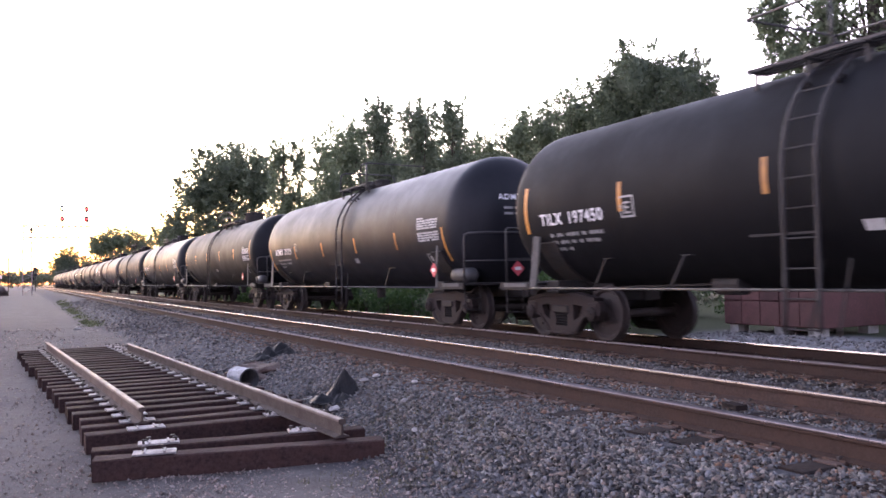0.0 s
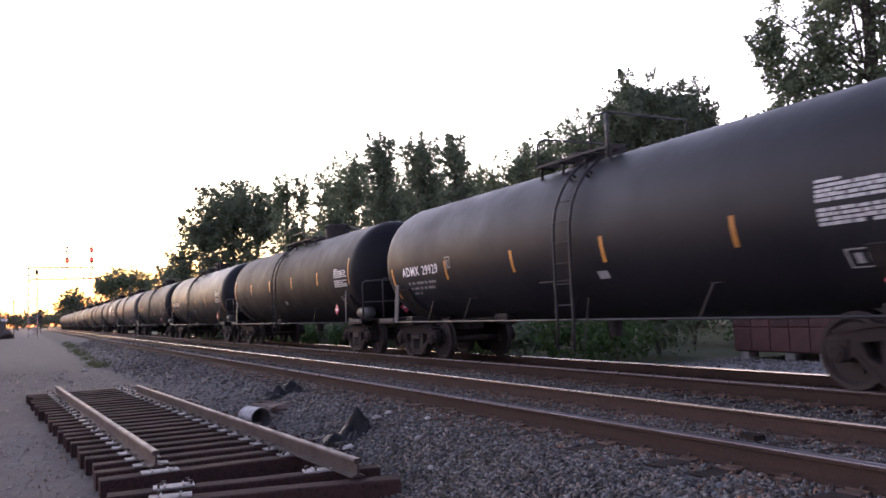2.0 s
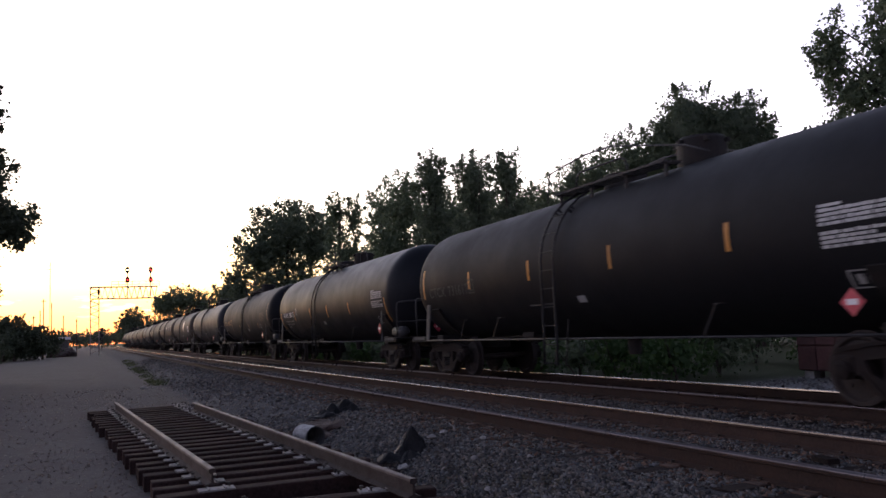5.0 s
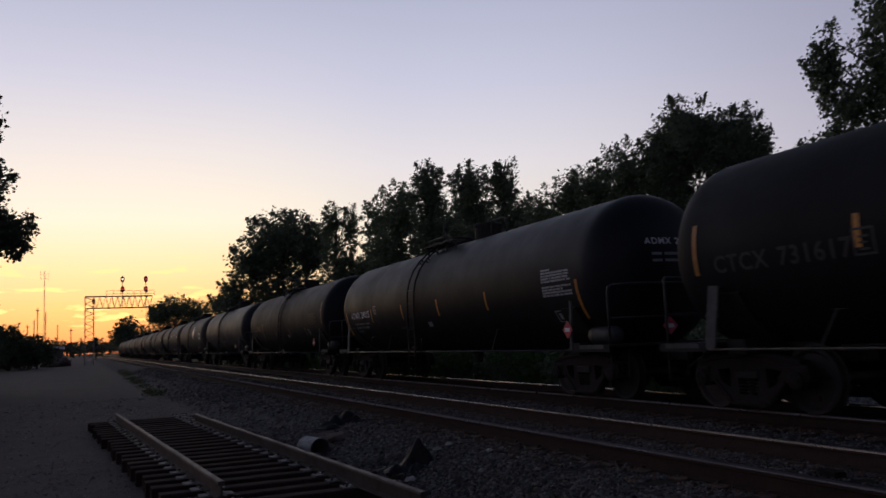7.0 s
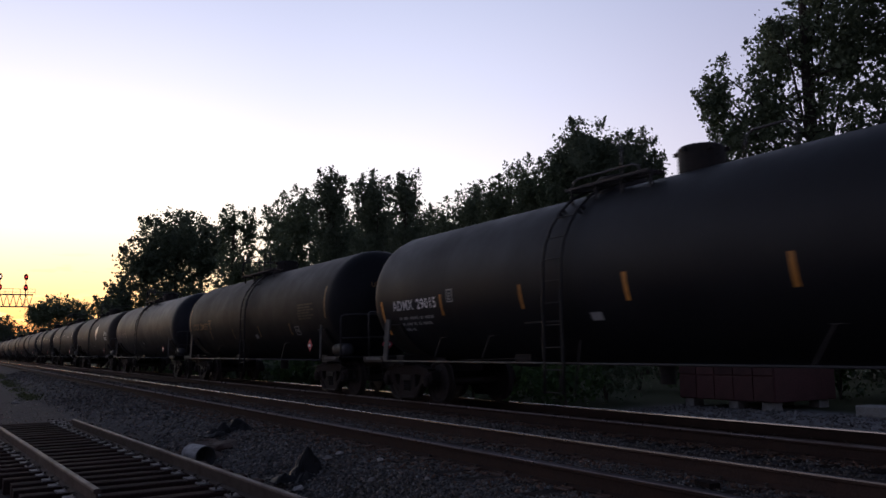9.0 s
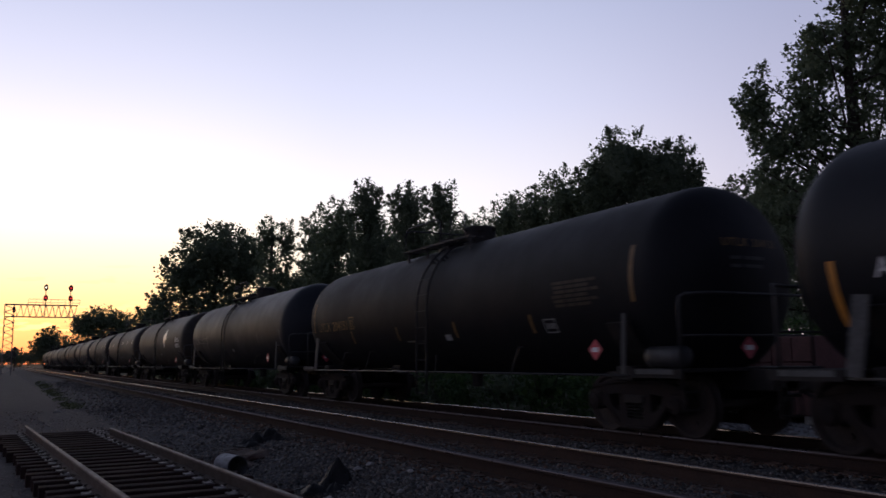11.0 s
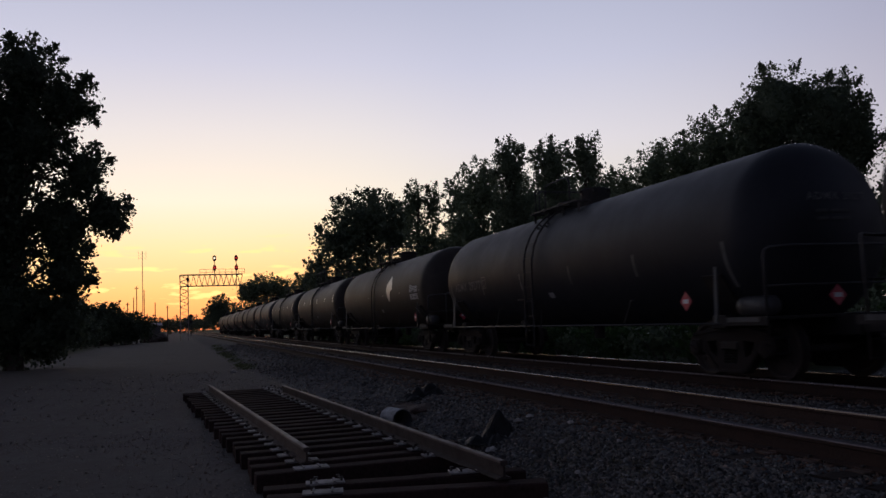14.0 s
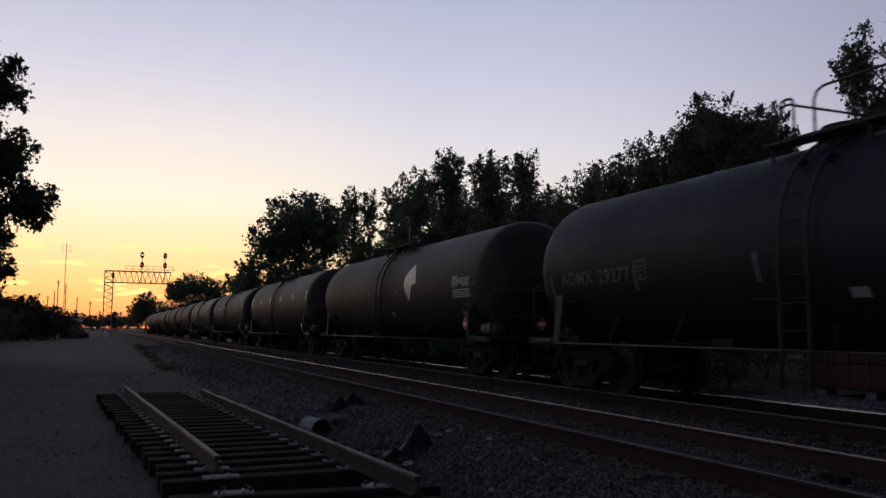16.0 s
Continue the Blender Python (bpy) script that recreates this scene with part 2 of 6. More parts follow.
M = dict(
    tank_black=tank_paint("tank_black", (0.0078, 0.0082, 0.0108), (0.0185, 0.0185, 0.0215), 0.35, 0.54, 0.215),
    tank_coal=tank_paint("tank_coal", (0.0056, 0.0057, 0.0072), (0.0110, 0.0108, 0.0120), 0.3, 0.66, 0.13),
    tank_matte=tank_paint("tank_matte", (0.0074, 0.0076, 0.0096), (0.0138, 0.0136, 0.0150), 0.3, 0.62, 0.16),
    tank_dusty=tank_paint("tank_dusty", (0.020, 0.0175, 0.0160), (0.055, 0.046, 0.039), 0.5, 0.60, 0.22),
    tank_grey=tank_paint("tank_grey", (0.0195, 0.0205, 0.0265), (0.031, 0.031, 0.0355), 0.5, 0.56, 0.22),
    tank_brown=tank_paint("tank_brown", (0.029, 0.0235, 0.0195), (0.075, 0.060, 0.047), 0.55, 0.60, 0.22),
    black_steel=material("black_steel", (0.018, 0.017, 0.017), 0.7, 0.0, 40, 4, 0.3, 0.15, (0.042, 0.032, 0.027), 0.6, spec=0.2),
    truck_iron=material("truck_iron", (0.017, 0.013, 0.0125), 0.85, 0.0, 60, 6, 0.35, 0.4, (0.031, 0.022, 0.019), 0.7, spec=0.2),
    wheel_steel=material("wheel_steel", (0.022, 0.017, 0.016), 0.7, 0.1, 30, 5, 0.3, 0.2, (0.042, 0.029, 0.024), 0.6, spec=0.3),
    tread=material("tread", (0.55, 0.54, 0.52), 0.25, 1.0, 40, 8, 0.15, 0.05),
    grey_paint=material("grey_paint", (0.085, 0.085, 0.086), 0.7, 0.0, 30, 5, 0.2, 0.1, (0.042, 0.039, 0.037), 0.6, spec=0.3),
    tank_air=material("tank_air", (0.04, 0.04, 0.043), 0.6, 0.0, 30, 5, 0.2, 0.1, (0.03, 0.027, 0.025), 0.6),
    ladder_steel=material("ladder_steel", (0.026, 0.025, 0.026), 0.62, 0.0, 40, 6, 0.2, 0.1, (0.022, 0.018, 0.017), 0.5, spec=0.3),
    rail_pipe=material("rail_pipe", (0.042, 0.041, 0.042), 0.6, 0.1, 40, 6, 0.2, 0.1, (0.035, 0.028, 0.025), 0.5),
    white_letter=material("white_letter", (0.72, 0.71, 0.71), 0.7, 0.0, 50, 7, 0.1, 0.0, (0.4, 0.39, 0.38), 0.4),
    pale_letter=material("pale_letter", (0.30, 0.30, 0.30), 0.7, 0.0, 50, 7, 0.15, 0.0, (0.14, 0.135, 0.13), 0.5),
    stencil=material("stencil", (0.44, 0.44, 0.44), 0.7, 0.0, 50, 7, 0.12, 0.0, (0.26, 0.255, 0.25), 0.5),
    yellow_letter=material("yellow_letter", (0.18, 0.098, 0.02), 0.6, 0.0, 50, 7, 0.15, 0.0, (0.07, 0.042, 0.02), 0.5),
    worn_tape=material("worn_tape", (0.15, 0.08, 0.02), 0.6, 0.0, 60, 8, 0.15, 0.05, (0.07, 0.045, 0.02), 0.6),
    faded_yellow=material("faded_yellow", (0.034, 0.022, 0.010), 0.7, 0.0, 50, 7, 0.2, 0.0, (0.02, 0.015, 0.012), 0.6),
    orange_tape=material("orange_tape", (0.48, 0.20, 0.03), 0.5, 0.0, 60, 8, 0.12, 0.05, (0.2, 0.10, 0.04), 0.5),
    white_tape=material("white_tape", (0.7, 0.68, 0.62), 0.35, 0.0, 60, 8, 0.12, 0.05, (0.3, 0.28, 0.24), 0.4),
    placard_red=material("placard_red", (0.48, 0.05, 0.075), 0.45, 0.0, 60, 9, 0.08, 0.0, tint=(0.9, 1.1)),
    placard_white=material("placard_white", (0.75, 0.70, 0.72), 0.5, 0.0, 60, 9, 0.08, 0.0, tint=(0.9, 1.1)),
    rail_rust=material("rail_rust", (0.042, 0.028, 0.023), 0.88, 0.0, 45, 3, 0.3, 0.35, (0.068, 0.041, 0.031), 0.6, spec=0.12),
    rail_head=material("rail_head", (0.31, 0.30, 0.295), 0.16, 1.0, 30, 1.5, 0.06, 0.0, tint=(0.95, 1.05)),
    rail_used=material("rail_used", (0.18, 0.175, 0.175), 0.25, 0.95, 30, 1.5, 0.12, 0.02, (0.13, 0.105, 0.09), 0.5, tint=(0.95, 1.05)),
    rail_worn=material("rail_worn", (0.27, 0.23, 0.21), 0.30, 0.8, 30, 2, 0.2, 0.05, (0.15, 0.11, 0.09), 0.6),
    rail_dull=material("rail_dull", (0.095, 0.071, 0.062), 0.6, 0.0, 45, 4, 0.25, 0.2, (0.065, 0.045, 0.037), 0.6, spec=0.3),
    rail_loose=material("rail_loose", (0.054, 0.040, 0.035), 0.75, 0.0, 45, 4, 0.25, 0.3, (0.042, 0.029, 0.024), 0.6, spec=0.25),
    tie_old=material("tie_old", (0.020, 0.015, 0.014), 0.92, 0.0, 22, 4, 0.5, 0.6, (0.04, 0.03, 0.025), 0.6, spec=0.1),
    tie_creosote=material("tie_creosote", (0.030, 0.0185, 0.0175), 0.9, 0.0, 26, 5, 0.45, 0.5, (0.05, 0.028, 0.024), 0.6, spec=0.08),
    plate_rust=material("plate_rust", (0.060, 0.034, 0.025), 0.85, 0.1, 50, 8, 0.35, 0.4, (0.095, 0.055, 0.037), 0.6),
    plate_zinc=material("plate_zinc", (0.23, 0.215, 0.21), 0.7, 0.1, 60, 12, 0.3, 0.2, (0.10, 0.08, 0.07), 0.7),
    spike=material("spike", (0.05, 0.04, 0.035), 0.7, 0.3, 60, 9, 0.3, 0.2),
    stone=material("stone", (0.101, 0.101, 0.104), 0.9, 0.0, 60, 9, 0.35, 0.12, (0.16, 0.142, 0.122), 0.5, island=True, spec=0.2, tint=(0.3, 1.75), hues=((0.95, 1.0, 1.03), (1.0, 1.0, 1.0), (1.12, 0.98, 0.88), (1.0, 1.02, 0.94), (1.2, 0.95, 0.82))),
    rust_stone=material("rust_stone", (0.115, 0.072, 0.053), 0.9, 0.0, 60, 9, 0.35, 0.12, (0.17, 0.10, 0.065), 0.6, island=True, spec=0.2, tint=(0.5, 1.5)),
    pebble=material("pebble", (0.165, 0.150, 0.143), 0.9, 0.0, 90, 12, 0.3, 0.1, (0.17, 0.155, 0.14), 0.5, island=True, spec=0.2, tint=(0.7, 1.8), hues=((1.0, 1.0, 1.0), (1.15, 0.98, 0.9))),
    pipe_black=material("pipe_black", (0.02, 0.02, 0.022), 0.5, 0.0, 30, 6, 0.3, 0.2, (0.12, 0.11, 0.10), 0.5),
    pipe_pale=material("pipe_pale", (0.40, 0.40, 0.40), 0.6, 0.0, 20, 7, 0.3, 0.3, (0.08, 0.07, 0.065), 0.8),
    tarp=material("tarp", (0.010, 0.010, 0.011), 0.62, 0.0, 25, 5, 0.4, 0.4, (0.024, 0.021, 0.020), 0.5, spec=0.2),
    soil=material("soil", (0.036, 0.019, 0.0145), 0.95, 0.0, 35, 6, 0.5, 0.9, (0.054, 0.031, 0.023), 0.6),
    paper=material("paper", (0.62, 0.60, 0.58), 0.8, 0.0, 40, 9, 0.2, 0.1, (0.3, 0.27, 0.24), 0.5),
    gravel_grey=material("gravel_grey", (0.20, 0.19, 0.185), 0.9, 0.0, 30, 8, 0.25, 0.2, (0.14, 0.125, 0.11), 0.5, island=True, spec=0.2, tint=(0.5, 1.4)),
    rock_pale=material("rock_pale", (0.33, 0.31, 0.29), 0.85, 0.0, 30, 8, 0.25, 0.5, (0.19, 0.17, 0.15), 0.5),
    bark=material("bark", (0.07, 0.055, 0.045), 0.95, 0.0, 18, 3, 0.45, 0.8),
    box_red=material("box_red", (0.105, 0.042, 0.038), 0.8, 0.0, 20, 2, 0.25, 0.3, (0.08, 0.042, 0.036), 0.7),
    concrete=material("concrete", (0.36, 0.35, 0.33), 0.9, 0.0, 25, 4, 0.2, 0.4, (0.2, 0.18, 0.16), 0.6),
    galv=material("galv", (0.24, 0.21, 0.20), 0.6, 0.2, 30, 3, 0.2, 0.1),
    signal_black=material("signal_black", (0.018, 0.017, 0.018), 0.6, 0.0, 20, 3, 0.2, 0.1),
    roof_white=material("roof_white", (0.55, 0.56, 0.6), 0.5, 0.0, 10, 1, 0.08, 0.05),
    wall_dark=material("wall_dark", (0.10, 0.09, 0.085), 0.8, 0.0, 10, 1, 0.2, 0.1),
    grating=material("grating", (0.04, 0.038, 0.038), 0.7, 0.2, 40, 6, 0.3, 0.2, (0.08, 0.06, 0.05), 0.5),
)


def lamp_glow(name, colour, strength):
    m = bpy.data.materials.new(name)
    m.use_nodes = True
    b = m.node_tree.nodes["Principled BSDF"]
    b.inputs["Base Color"].default_value = (*colour, 1)
    b.inputs["Emission Color"].default_value = (*colour, 1)
    b.inputs["Emission Strength"].default_value = strength
    return m


M["lamp_red"] = lamp_glow("lamp_red", (1.0, 0.045, 0.05), 0.9)
M["lamp_pale"] = lamp_glow("lamp_pale", (1.0, 0.80, 0.55), 2.2)


def leaf_material(name, dark, light):
    m = bpy.data.materials.new(name)
    m.use_nodes = True
    nt = m.node_tree
    b = nt.nodes["Principled BSDF"]
    g = nt.nodes.new("ShaderNodeNewGeometry").outputs["Random Per Island"]
    big = noise_tex(nt, 0.35, 3)
    c = ramp(nt, g, [(0.0, dark), (0.6, shade(dark, 1.5)), (1.0, light)])
    c = mix(nt, ramp(nt, big, [(0.35, (0.0, 0.0, 0.0)), (0.7, (0.7, 0.7, 0.7))]), c, light)
    nt.links.new(c, b.inputs["Base Color"])
    b.inputs["Roughness"].default_value = 0.65
    b.inputs["Specular IOR Level"].default_value = 0.25
    tr = nt.nodes.new("ShaderNodeBsdfTranslucent")
    nt.links.new(c, tr.inputs[0])
    ms = nt.nodes.new("ShaderNodeMixShader")
    ms.inputs[0].default_value = 0.35
    nt.links.new(b.outputs[0], ms.inputs[1])
    nt.links.new(tr.outputs[0], ms.inputs[2])
    nt.links.new(ms.outputs[0], nt.nodes["Material Output"].inputs[0])
    return m


M["faded_letter"] = material("faded_letter", (0.12, 0.118, 0.115), 0.75, 0.0, 50, 7, 0.2, 0.0, (0.05, 0.047, 0.045), 0.6)
M["ghost_letter"] = material("ghost_letter", (0.05, 0.049, 0.048), 0.75, 0.0, 50, 7, 0.2, 0.0, (0.03, 0.028, 0.027), 0.6)
M["leaf_dark"] = leaf_material("leaf_dark", (0.082, 0.104, 0.068), (0.150, 0.180, 0.112))
M["leaf_mid"] = leaf_material("leaf_mid", (0.092, 0.118, 0.072), (0.170, 0.205, 0.120))
M["leaf_bright"] = leaf_material("leaf_bright", (0.036, 0.070, 0.024), (0.085, 0.135, 0.042))
# roadside leaves: darker than leaf_dark, with the shade there put into their colour
M["leaf_shade"] = leaf_material("leaf_shade", (0.040, 0.052, 0.034), (0.078, 0.095, 0.056))
M["grass"] = leaf_material("grass_blade", (0.055, 0.068, 0.030), (0.095, 0.105, 0.048))
M["dry_grass"] = leaf_material("dry_grass_blade", (0.075, 0.070, 0.040), (0.14, 0.125, 0.075))


def ground_material():
    """Gravel road, grey ballast under the tracks, pale gravel beyond them and rough grass further out, by distance across the tracks."""
    m = bpy.data.materials.new("ground")
    m.use_nodes = True
    nt = m.node_tree
    b = nt.nodes["Principled BSDF"]
    pos = nt.nodes.new("ShaderNodeNewGeometry").outputs["Position"]
    sep = nt.nodes.new("ShaderNodeSeparateXYZ")
    nt.links.new(pos, sep.inputs[0])
    wob = noise_tex(nt, 0.8, 5, 0.6, pos)
    fine = noise_tex(nt, 38, 6, 0.7, pos)
    mid = noise_tex(nt, 6, 6, 0.65, pos)
    big = noise_tex(nt, 0.35, 5, 0.6, pos)
    vor = nt.nodes.new("ShaderNodeTexVoronoi")
    vor.inputs["Scale"].default_value = 24
    nt.links.new(pos, vor.inputs["Vector"])
    xw = nt.nodes.new("ShaderNodeMath")
    xw.operation = 'MULTIPLY_ADD'
    nt.links.new(wob, xw.inputs[0])
    xw.inputs[1].default_value = 1.6
    nt.links.new(sep.outputs[0], xw.inputs[2])

    def band(at, width):
        r = nt.nodes.new("ShaderNodeMapRange")
        r.interpolation_type = 'SMOOTHSTEP'
        r.inputs[1].default_value, r.inputs[2].default_value = at, at + width
        nt.links.new(xw.outputs[0], r.inputs[0])
        return r.outputs[0]

    clod = noise_tex(nt, 1.7, 7, 0.7, pos)
    road = mix(nt, ramp(nt, mid, [(0.35, (0, 0, 0)), (0.65, (1, 1, 1))]), (0.076, 0.068, 0.062), (0.136, 0.124, 0.113))
    road = mix(nt, ramp(nt, clod, [(0.46, (0, 0, 0)), (0.60, (0.75, 0.75, 0.75))]), road, (0.080, 0.066, 0.058))
    road = mix(nt, ramp(nt, big, [(0.4, (0, 0, 0)), (0.65, (0.6, 0.6, 0.6))]), road, (0.076, 0.065, 0.060))
    road = mix(nt, ramp(nt, fine, [(0.45, (0, 0, 0)), (0.75, (0.5, 0.5, 0.5))]), road, (0.185, 0.171, 0.158))
    ballast = mix(nt, vor.outputs["Distance"], (0.088, 0.088, 0.093), (0.035, 0.034, 0.036))
    ballast = mix(nt, ramp(nt, big, [(0.45, (0, 0, 0)), (0.7, (0.5, 0.5, 0.5))]), ballast, (0.075, 0.062, 0.054))
    pale = mix(nt, mid, (0.15, 0.15, 0.15), (0.25, 0.245, 0.24))
    turf = mix(nt, mid, (0.030, 0.040, 0.018), (0.065, 0.072, 0.032))
    c = mix(nt, band(3.0, 0.9), road, ballast)
    close = nt.nodes.new("ShaderNodeMapRange")
    close.interpolation_type = 'SMOOTHSTEP'
    close.inputs[1].default_value, close.inputs[2].default_value = 17.5, 14.0
    nt.links.new(sep.outputs[1], close.inputs[0])
    c = mix(nt, band(12.4, 0.6), c, mix(nt, close.outputs[0], turf, pale))
    c = mix(nt, band(18.0, 1.5), c, turf)
    left = nt.nodes.new("ShaderNodeMapRange")
    left.interpolation_type = 'SMOOTHSTEP'
    left.inputs[1].default_value, left.inputs[2].default_value = -7.0, -9.5
    nt.links.new(xw.outputs[0], left.inputs[0])
    c = mix(nt, left.outputs[0], c, turf)
    nt.links.new(c, b.inputs["Base Color"])
    b.inputs["Roughness"].default_value = 0.95
    b.inputs["Specular IOR Level"].default_value = 0.2
    bp = nt.nodes.new("ShaderNodeBump")
    bp.inputs["Strength"].default_value, bp.inputs["Distance"].default_value = 0.6, 0.03
    nt.links.new(fine, bp.inputs["Height"])
    nt.links.new(bp.outputs[0], b.inputs["Normal"])
    return m


M["ground"] = ground_material()


# ---------------------------------------------------------------- mesh helpers
def smooth(me, on=True):
    me.polygons.foreach_set("use_smooth", [on] * len(me.polygons))


def mesh_of(name, bm, mat, soft=False):
    me = bpy.data.meshes.new(name)
    bm.normal_update()
    bm.to_mesh(me)
    bm.free()
    me.materials.append(mat)
    if soft:
        smooth(me)
    return me


def part(name, bm, mat, parent, label="", soft=False, at=None):
    """Links a bmesh (or a mesh already made) as one object under a thing or a part."""
    ob = new(name, bm if isinstance(bm, bpy.types.Mesh) else mesh_of(name, bm, mat, soft))
    ob.parent = parent
    if at is not None:
        ob.matrix_basis = at
    return tagged(ob, label=label)


def thing(name, label, category, group="", kind="", at=None):
    ob = new(name)
    ob.empty_display_size = 0.2
    if at is not None:
        ob.matrix_basis = at
    return tagged(ob, label, category, group, kind)


def add_box(bm, c, s, m=None, bevel=0.0):
    mat = Matrix.Translation(c) @ (m or Matrix()) @ Matrix.Diagonal((*s, 1))
    vs = bmesh.ops.create_cube(bm, size=1, matrix=mat)["verts"]
    if bevel:
        es = {e for v in vs for e in v.link_edges}
        bmesh.ops.bevel(bm, geom=list(es), offset=bevel, segments=1, affect='EDGES')
    return bm


def add_rod(bm, a, b, r, seg=8):
    a, b = Vector(a), Vector(b)
    d = b - a
    m = Matrix.Translation((a + b) / 2) @ d.to_track_quat('Z', 'Y').to_matrix().to_4x4()
    bmesh.ops.create_cone(bm, cap_ends=True, segments=seg, radius1=r, radius2=r, depth=d.length, matrix=m)
    return bm


def add_tube(bm, pts, r, seg=8):
    """A pipe bent along points."""
    pts = [Vector(p) for p in pts]
    rings = []
    up = None
    for k, p in enumerate(pts):
        d = (pts[min(k + 1, len(pts) - 1)] - pts[max(k - 1, 0)]).normalized()
        if up is None:
            up = d.orthogonal().normalized()
        up = (up - d * up.dot(d)).normalized()
        side = d.cross(up)
        rings.append([bm.verts.new(p + (up * math.cos(a) + side * math.sin(a)) * r) for a in [2 * math.pi * j / seg for j in range(seg)]])
    for ra, rb in zip(rings, rings[1:]):
        for j in range(seg):
            bm.faces.new((ra[j], ra[(j + 1) % seg], rb[(j + 1) % seg], rb[j]))
    bm.faces.new(rings[0][::-1])
    bm.faces.new(rings[-1])
    return bm


def lathe(bm, profile, seg, axis='Y', centre=(0, 0, 0), close=True):
    """Turns (along, radius) pairs about an axis."""
    cx, cy, cz = centre
    rings = []
    for a, r in profile:
        ring = []
        for j in range(seg):
            t = 2 * math.pi * j / seg
            u, v = r * math.cos(t), r * math.sin(t)
            ring.append(bm.verts.new({'Y': (cx + u, cy + a, cz + v), 'X': (cx + a, cy + u, cz + v), 'Z': (cx + u, cy + v, cz + a)}[axis]))
        rings.append(ring)
    for ra, rb in zip(rings, rings[1:]):
        for j in range(seg):
            bm.faces.new((ra[j], ra[(j + 1) % seg], rb[(j + 1) % seg], rb[j]))
    if close:
        bm.faces.new(rings[0][::-1])
        bm.faces.new(rings[-1])
    bmesh.ops.recalc_face_normals(bm, faces=bm.faces)
    return bm


def extrude_profile(bm, prof, y0, y1, steps=1):
    """Extrudes a closed (x, z) outline along y."""
    rings = [[bm.verts.new((x, y0 + (y1 - y0) * k / steps, z)) for x, z in prof] for k in range(steps + 1)]
    n = len(prof)
    for ra, rb in zip(rings, rings[1:]):
        for j in range(n):
            bm.faces.new((ra[j], rb[j], rb[(j + 1) % n], ra[(j + 1) % n]))
    bm.faces.new(rings[0])
    bm.faces.new(rings[-1][::-1])
    bmesh.ops.recalc_face_normals(bm, faces=bm.faces)
    return bm


def quads_mesh(name, verts, faces, mat, soft=False):
    me = bpy.data.meshes.new(name)
    me.vertices.add(len(verts))
    me.vertices.foreach_set("co", np.asarray(verts, np.float32).ravel())
    f = np.asarray(faces, np.int32)
    me.loops.add(f.size)
    me.loops.foreach_set("vertex_index", f.ravel())
    me.polygons.add(len(f))
    me.polygons.foreach_set("loop_start", np.arange(len(f), dtype=np.int32) * f.shape[1])
    me.polygons.foreach_set("loop_total", np.full(len(f), f.shape[1], np.int32))
    me.materials.append(mat)
    me.update(calc_edges=True)
    if soft:
        smooth(me)
    return me


# ---------------------------------------------------------------- the ground
RAIL_TOP = 0.535
NEAR_TRACK, FAR_TRACK = 5.92, 9.56


def ramp01(a, b, x):
    t = np.clip((x - a) / (b - a), 0, 1)
    return t * t * (3 - 2 * t)


def ground_z(x, y=0.0):
    x = np.asarray(x, float)
    z = 0.322 * ramp01(2.7, 4.35, x) - 0.04 * (ramp01(7.3, 7.6, x) - ramp01(7.8, 8.1, x)) - 0.28 * ramp01(11.2, 12.7, x)
    return z


def build_ground():
    xs = np.unique(np.concatenate([np.linspace(-2500, -60, 9), np.linspace(-60, -8, 14), np.arange(-8, 14.1, 0.2), np.linspace(15, 60, 16), np.linspace(80, 2500, 9)]))
    ys = np.unique(np.concatenate([np.linspace(-1500, -40, 6), np.linspace(-40, 0, 11), np.arange(0, 30, 0.4), np.linspace(30, 200, 60), np.linspace(230, 4500, 10)]))
    X, Y = np.meshgrid(xs, ys)
    Z = ground_z(X)
    rough = np.sin(X * 1.7 + Y * 0.9) * np.sin(Y * 0.63 - X * 0.4) * 0.012 + np.sin(X * 3.9 - Y * 2.1) * 0.006
    Z = Z + rough * (X < 4.0) * (np.abs(Y) < 60)
    v = np.stack([X, Y, Z], -1).reshape(-1, 3)
    n, k = len(xs), np.arange((len(ys) - 1) * (len(xs) - 1))
    r, c = k // (n - 1), k % (n - 1)
    f = np.stack([r * n + c, r * n + c + 1, (r + 1) * n + c + 1, (r + 1) * n + c], 1)
    return tagged(new("ground", quads_mesh("ground", v, f, M["ground"], True)), "grey gravel ground with ballast under railway tracks", "ground", kind="structure")


build_ground()

STONE_V = np.array([(-1, -1, -1), (1, -1, -1), (1, 1, -1), (-1, 1, -1), (-1, -1, 1), (1, -1, 1), (1, 1, 1), (-1, 1, 1)], float) * 0.5
STONE_F = np.array([(4, 5, 6, 7), (0, 1, 5, 4), (1, 2, 6, 5), (2, 3, 7, 6), (3, 0, 4, 7)])


